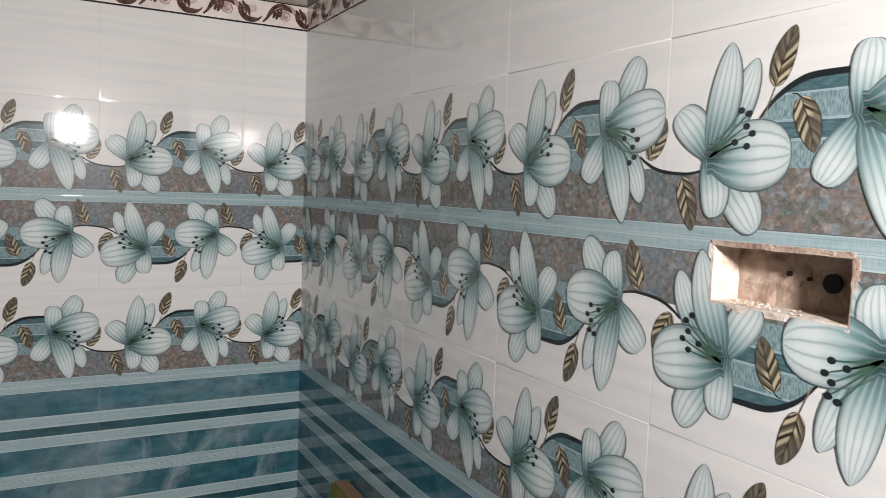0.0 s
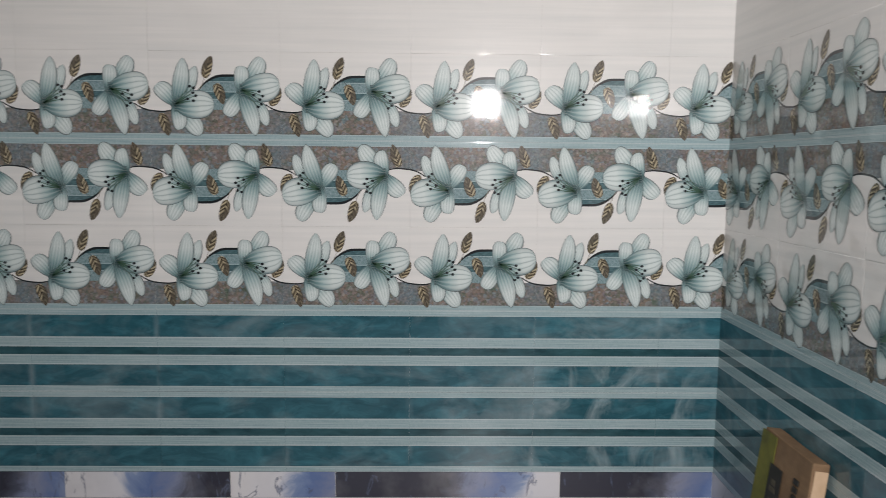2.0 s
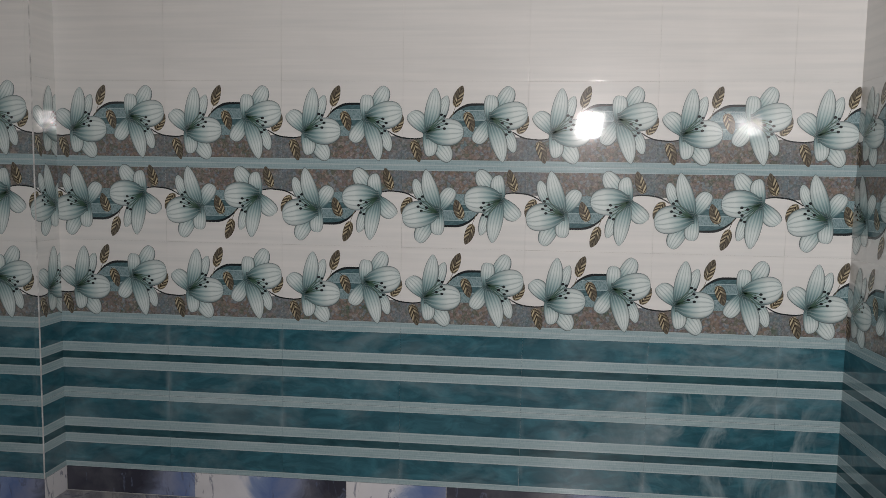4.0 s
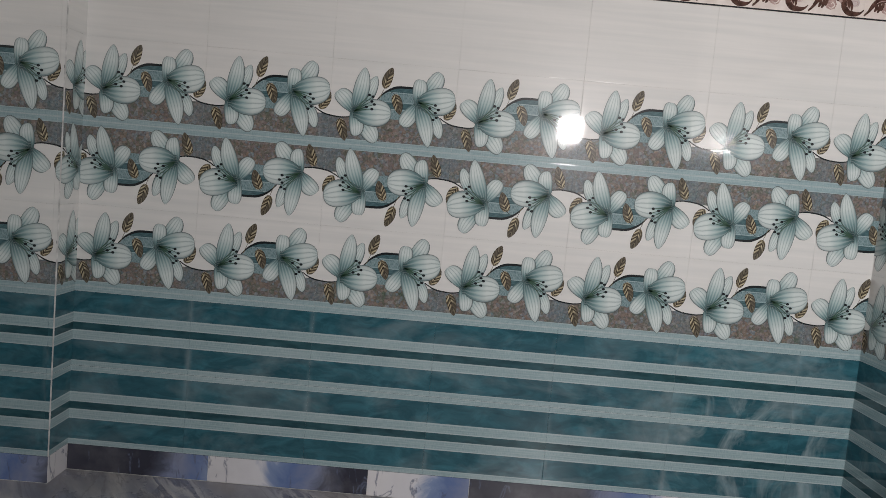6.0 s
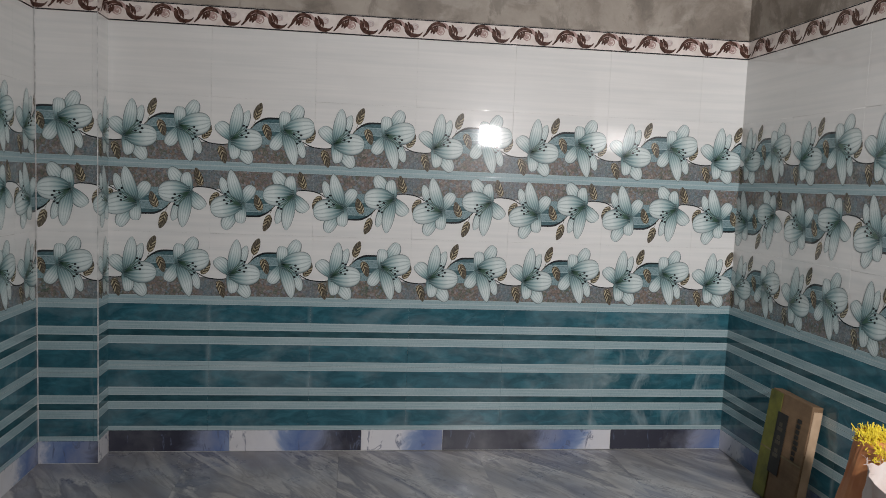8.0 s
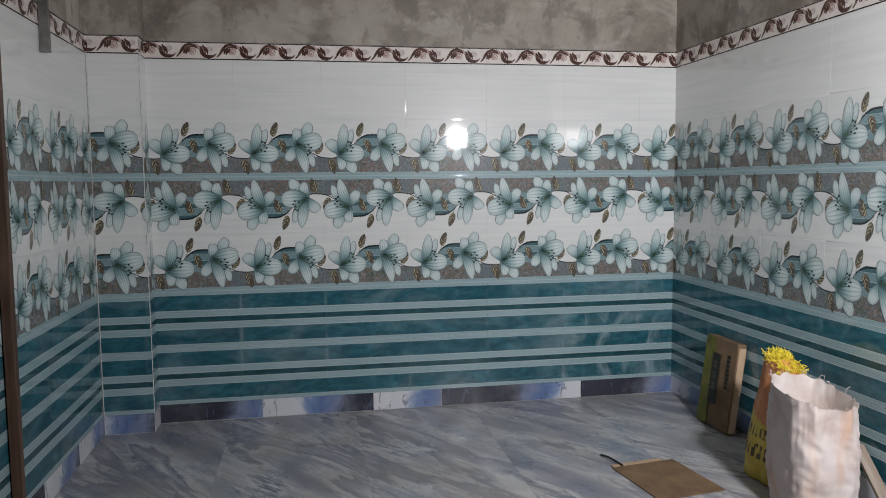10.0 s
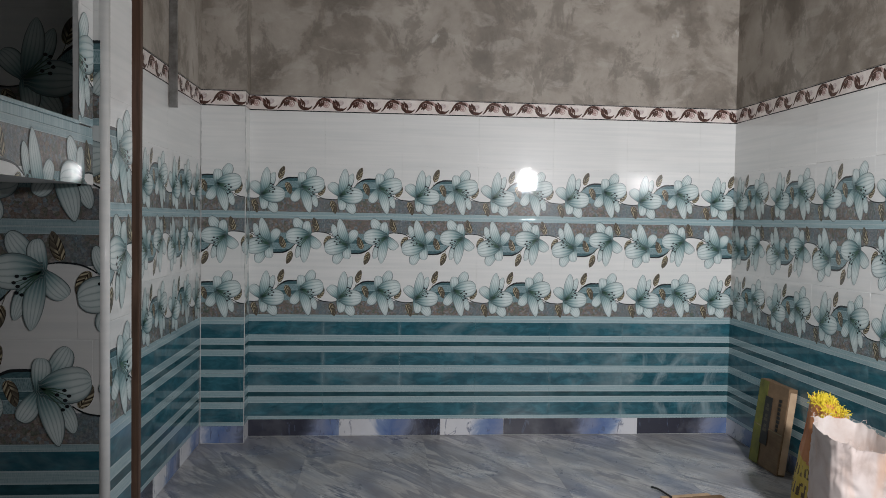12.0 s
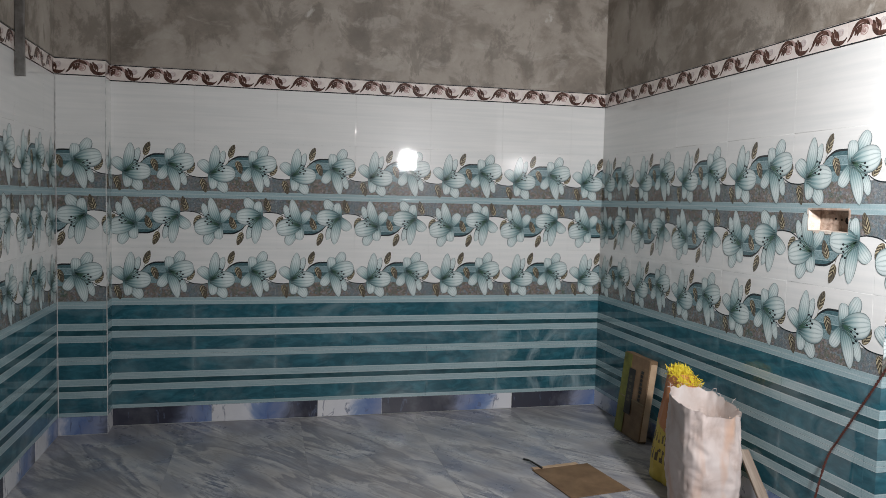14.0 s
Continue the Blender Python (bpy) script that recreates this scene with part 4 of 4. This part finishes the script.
def tube(points, radius, n=8, res=8, twist=0.0, turns=0.0, phase=0.0):
    """A bmesh tube along a smooth curve; with twist it winds round the curve."""
    pts = [Vector(p) for p in points]
    path = []
    steps = (len(pts) - 1) * res
    for i in range(steps + 1):
        t = i / res
        q = min(int(t), len(pts) - 2)
        f = t - q
        p0, p1, p2, p3 = pts[max(q - 1, 0)], pts[q], pts[q + 1], pts[min(q + 2, len(pts) - 1)]
        path.append(0.5 * ((2 * p1) + (p2 - p0) * f + (2 * p0 - 5 * p1 + 4 * p2 - p3) * f * f + (3 * p1 - p0 - 3 * p2 + p3) * f**3))
    bm = bmesh.new()
    rings = []
    for i, p in enumerate(path):
        d = (path[min(i + 1, steps)] - path[max(i - 1, 0)]).normalized()
        a = d.orthogonal().normalized() if abs(d.z) > 0.98 else d.cross(Vector((0, 0, 1))).normalized()
        b = d.cross(a)
        ang = phase + turns * 2 * math.pi * i / steps
        c = p + (a * math.cos(ang) + b * math.sin(ang)) * twist
        rings.append([bm.verts.new(c + (a * math.cos(k * 2 * math.pi / n) + b * math.sin(k * 2 * math.pi / n)) * radius) for k in range(n)])
    for r, s in zip(rings, rings[1:]):
        for k in range(n):
            bm.faces.new((r[k], r[(k + 1) % n], s[(k + 1) % n], s[k]))
    bm.faces.new(rings[0][::-1])
    bm.faces.new(rings[-1])
    return bm


def lamp_cable():
    ob = thing("lamp_cable", "red-brown twisted two-strand cable running down past the tiled wall", "cable")
    pts = [(0.30, -1.98, 0.006), (0.36, -2.04, 0.05), (0.395, -2.10, 0.36), (0.398, -2.156, 0.467), (0.396, -2.25, 0.61), (0.392, -2.35, 0.765), (0.36, -2.55, 1.06), (0.22, -2.85, 1.40), (0.03, -3.18, 1.62), (-0.13, -3.42, 1.72)]
    for ph in (0.0, math.pi):
        part("strand", tube(pts, 0.0026, 7, 34, 0.0024, 62, ph), "cord", ob, smooth=True)


lamp_cable()


def work_lamp():
    m = look(LAMP, LAMP + Vector((0.14, 1.0, -0.10)))
    ob = thing("work_lamp", "square black work lamp hanging in the hall, lit", "lamp", m)
    part("housing", boxes((-0.10, -0.10, 0.008, 0.10, 0.10, 0.05), bevel=0.01), "lamp_case", ob)
    for i in range(6):
        y = -0.075 + 0.03 * i
        part("cooling_fin", boxes((-0.08, y - 0.002, 0.05, 0.08, y + 0.002, 0.072)), "lamp_case", ob)
    cord = tube([LAMP + Vector((0.01, -0.05, 0.08)), LAMP + Vector((0.01, -0.06, 0.6)), Vector((LAMP.x + 0.01, LAMP.y - 0.06, CEIL))], 0.004, 6, 6)
    for v in cord.verts:
        v.co = m.inverted() @ v.co
    part("hanging_cord", cord, "cord", ob)


work_lamp()


def hall_lamp():
    m = look(HALL_LAMP, HALL_LAMP + Vector((-0.3, 1.0, -0.1)))
    ob = thing("wall_lamp", "small lit lamp on an arm on the plain hall wall", "lamp", m)
    part("housing", boxes((-0.09, -0.09, 0.006, 0.09, 0.09, 0.03), bevel=0.006), "lamp_case", ob)
    part("arm", boxes((-0.012, -0.012, 0.03, 0.012, 0.012, 0.24)), "lamp_case", ob)


hall_lamp()


# ---- building clutter on the floor ----
def carton():
    """A flat tile carton stood on edge against the east wall."""
    lean = math.degrees(math.atan(0.058 / 0.46))
    ob = thing("tile_carton", "upright brown and yellow-green tile carton leaning on the wall", "carton", pose(0.350, -0.645, 0.004, 0, lean, 0.6))
    t, w, h = 0.046, 0.138, 0.455
    bm = bmesh.new()
    box(bm, 0, -w, 0, t, w, h, bevel=0.004)
    bmesh.ops.subdivide_edges(bm, edges=[e for e in bm.edges if e.calc_length() > 0.1], cuts=5, use_grid_fill=True)
    for v in bm.verts:
        q = noise.noise_vector(v.co * 7)
        v.co += Vector((q.x * 0.004, q.y * 0.003, q.z * 0.003 if v.co.z > 0.02 else 0))
    body = part("body", bm, "kraft", ob)
    x = -0.0046
    part("printed_panel", boxes((x, 0.052, 0.004, x + 0.002, w + 0.001, h - 0.004)), "lime_print", ob, "yellow-green printed panel")
    label = part("label_panel", boxes((x - 0.001, -0.008, 0.12, x + 0.001, 0.062, 0.375), bevel=0.0006), "card_black", ob, "black label with pale illegible lettering")
    rnd = random.Random(2)
    for z0, hh in ((0.30, 0.036), (0.245, 0.036), (0.19, 0.036)):
        part("letter_bar", boxes((x - 0.0018, 0.012, z0, x - 0.0008, 0.046, z0 + hh * 0.42)), "card_print", label)
        part("letter_bar", boxes((x - 0.0018, 0.018, z0 + hh * 0.55, x - 0.0008, 0.04, z0 + hh)), "card_print", label)
    for k in range(8):
        z = 0.215 + 0.022 * k
        part("print_bar", boxes((x, -0.092 + rnd.uniform(-0.004, 0.004), z, x + 0.0022, -0.068, z + 0.015)), "card_black", ob)
    part("tape", boxes((x - 0.0006, -w - 0.002, 0.205, x + 0.001, w + 0.0022, 0.211)), "card_cream", ob, "pale packing band")
    # the end facing the lamp, its brightness put into the card colour
    part("flap", boxes((0.006, -w - 0.0045, 0.01, t - 0.004, -w - 0.0015, h - 0.02), bevel=0.0008), "card_tan", ob, "folded end flap, coloured paler as the lit side")


carton()


def ring_loft(rings, close_base=True):
    bm = bmesh.new()
    vs = [[bm.verts.new(p) for p in r] for r in rings]
    n = len(rings[0])
    for a, b in zip(vs, vs[1:]):
        for k in range(n):
            bm.faces.new((a[k], a[(k + 1) % n], b[(k + 1) % n], b[k]))
    if close_base:
        bm.faces.new(vs[0][::-1])
    return bm


def sack_ring(cx, cy, hx, hy, z, fold, seed, n=72, power=2.8, tilt=(0, 0)):
    out = []
    for k in range(n):
        a = 2 * math.pi * k / n
        c, s = math.cos(a), math.sin(a)
        x = math.copysign(abs(c) ** (2 / power), c)
        y = math.copysign(abs(s) ** (2 / power), s)
        q = noise.noise((2.1 * x + seed, 2.1 * y, z * 4.0)) + 0.5 * noise.noise((6 * x + seed, 6 * y, z * 9.0)) + 0.25 * noise.noise((15 * x, 15 * y + seed, z * 14.0))
        f = 1 + fold * q
        out.append((cx + hx * x * f, cy + hy * y * f, z + tilt[0] * x + tilt[1] * y))
    return out


def open_sack():
    ob = thing("open_sack", "open white woven plastic sack with faded orange edges, standing crumpled", "sack", pose(0.194, -1.626, 0.0, 0, 0, -10))
    rings = []
    steps = 44
    top = 0.462
    hx, hy = 0.122, 0.166
    for i in range(steps + 1):
        f = i / steps
        bulge = 0.93 + 0.1 * math.sin(math.pi * min(1, f * 1.1)) + 0.07 * max(0, f - 0.75) / 0.25
        r = sack_ring(-0.004 * f, 0.0, hx * bulge, hy * bulge, 0.002 + top * f, 0.028 + 0.03 * f, 3.0, n=120, power=3.6)
        # creases running down from the mouth, and a crumpled waist
        crumple = []
        for x, y, z in r:
            q = Vector((x, y, z))
            ridge = 1 - abs(2 * noise.noise((x * 7 + z * 4, y * 7 - z * 3, z * 3 + 7)))
            ridge2 = 1 - abs(2 * noise.noise((x * 17 + z * 12, y * 17 + z * 10, z * 20)))
            k = 1 + 0.045 * (ridge - 0.5) + 0.03 * (ridge2 - 0.5)
            crumple.append((x * k, y * k, z))
        r = crumple
        if f > 0.55:
            g = (f - 0.55) / 0.45
            # the mouth sags towards the room and stands up at the back and corners
            r = [(x, y, z + g * (0.013 * noise.noise((9 * x + 2, 9 * y, 0.4)) + 0.018 * noise.noise((26 * x, 26 * y, 2.0)) + 0.016 * (y / hy) - 0.014 * (x / hx) + 0.006)) for x, y, z in r]
        rings.append(r)
    part("body", ring_loft(rings), "woven_white", ob, smooth=True)
    inner = []
    for i in range(7):
        f = i / 6
        src = rings[-1 - i * 2]
        inner.append([(x * (0.975 - 0.02 * f), y * (0.975 - 0.02 * f), z - 0.002 * (i > 0)) for x, y, z in src])
    inner[0] = [(x, y, z + 0.0012) for x, y, z in rings[-1]]
    bm = ring_loft(inner, False)
    bm.verts.ensure_lookup_table()
    n = len(inner[0])
    bm.faces.new([bm.verts[(len(inner) - 1) * n + k] for k in range(n)])
    bmesh.ops.reverse_faces(bm, faces=bm.faces[:])
    part("lining", bm, "woven_inside", ob, "shaded inner side and pale powder within", smooth=True)
    # frayed threads along the mouth
    bm = bmesh.new()
    rnd = random.Random(11)
    for i in range(46):
        k = rnd.randrange(n)
        p = Vector(rings[-1][k])
        d = Vector((rnd.uniform(-0.4, 0.4), rnd.uniform(-0.4, 0.4), rnd.uniform(0.1, 1))).normalized()
        l = rnd.uniform(0.008, 0.03)
        t = tube([p, p + d * l * 0.5 + Vector((0, 0, 0.003)), p + d * l + Vector((rnd.uniform(-0.01, 0.01), rnd.uniform(-0.01, 0.01), -0.004))], 0.0009, 3, 3)
        me = bpy.data.meshes.new("thread")
        t.to_mesh(me)
        t.free()
        bm.from_mesh(me)
        bpy.data.meshes.remove(me)
    tagged(part("frayed_threads", bm, "woven_white", ob), kind="stuff")


open_sack()


def tied_sack():
    ob = thing("printed_sack", "orange and yellow woven sack with a bright yellow frayed top", "sack", pose(0.297, -1.292, 0.0))
    rings = []
    steps = 66
    for i in range(steps + 1):
        f = i / steps
        hx, hy = 0.122 * (1 - 0.6 * f**1.4), 0.155 * (1 - 0.48 * f**1.2)
        rings.append(sack_ring(-0.045 * f, -0.075 * f, hx, hy, 0.002 + 0.515 * f, 0.05 + 0.07 * f, 8.0, n=144, tilt=(0, 0.028 * f)))
    bm = ring_loft(rings)
    bm.faces.new([bm.verts.new((x, y, z - 0.01)) for x, y, z in rings[-1]])
    for f in bm.faces:
        z = f.calc_center_median().z
        c = f.calc_center_median()
        f.material_index = 0 if z > 0.27 + 0.04 * math.sin(9 * c.y) else 1
        line = 1 if 0.185 < z < 0.235 else 2 if 0.095 < z < 0.155 else 0
        stroke = math.sin((c.y + 0.35 * z) * (230 if line == 1 else 170)) + 0.9 * noise.noise((c.y * 40, z * 60, 3.0))
        if line and c.x < 0.02 and -0.09 < c.y < 0.12 and stroke > 0.15:
            f.material_index = 2
    part("body", bm, ("woven_orange", "woven_yellow", "sack_ink"), ob, smooth=True)
    bm = bmesh.new()
    rnd = random.Random(5)
    n = len(rings[-1])
    for i in range(1100):
        p = Vector(rings[-1][rnd.randrange(n)]) + Vector((rnd.uniform(-0.01, 0.01), rnd.uniform(-0.012, 0.012), rnd.uniform(-0.035, 0.004)))
        c = Vector((-0.045, -0.075, p.z))
        p = c + (p - c) * rnd.uniform(0.3, 1.05)
        d = (p - c) * 7 + Vector((rnd.uniform(-0.7, 0.7), rnd.uniform(-0.7, 0.7), rnd.uniform(0.2, 1.2)))
        d.normalize()
        l = rnd.uniform(0.010, 0.026)
        t = tube([p, p + d * l * 0.6, p + d * l + Vector((0, 0, rnd.uniform(-0.012, 0.004)))], 0.0014, 3, 2)
        me = bpy.data.meshes.new("thread")
        t.to_mesh(me)
        t.free()
        bm.from_mesh(me)
        bpy.data.meshes.remove(me)
    part("fringe", bm, "yarn", ob, "bright yellow frayed yarn fringe")


tied_sack()


def card_sheet():
    ob = thing("cardboard_sheet", "flat torn piece of brown cardboard on the floor", "cardboard", pose(-0.18, -1.20, 0.0005, 0, 0, 8))
    bm = boxes((-0.16, -0.2, 0, 0.15, 0.16, 0.004), bevel=0.001)
    part("sheet", bm, "kraft", ob)
    part("flap", boxes((-0.15, 0.1605, 0.001, 0.10, 0.19, 0.0045), bevel=0.001), "card_tan", ob, "paler folded flap")


card_sheet()


def short_rod():
    ob = thing("black_rod", "short thin black rod lying beside the cardboard", "rod")
    part("rod", tube([(-0.352, -0.915, 0.006), (-0.335, -0.965, 0.012), (-0.31, -1.06, 0.010)], 0.005, 7, 5), "lamp_case", ob, smooth=True)


short_rod()


def wood_offcut():
    """A short plank leaning on the wall behind the sack."""
    ob = thing("wood_offcut", "short pale wooden offcut leaning between sack and wall", "plank", look((0.36, -1.90, 0.012), (0.432, -1.575, 0.222)))
    part("plank", boxes((-0.022, -0.008, -0.40, 0.022, 0.008, 0.0), bevel=0.002), "wood_dusty", ob)


wood_offcut()
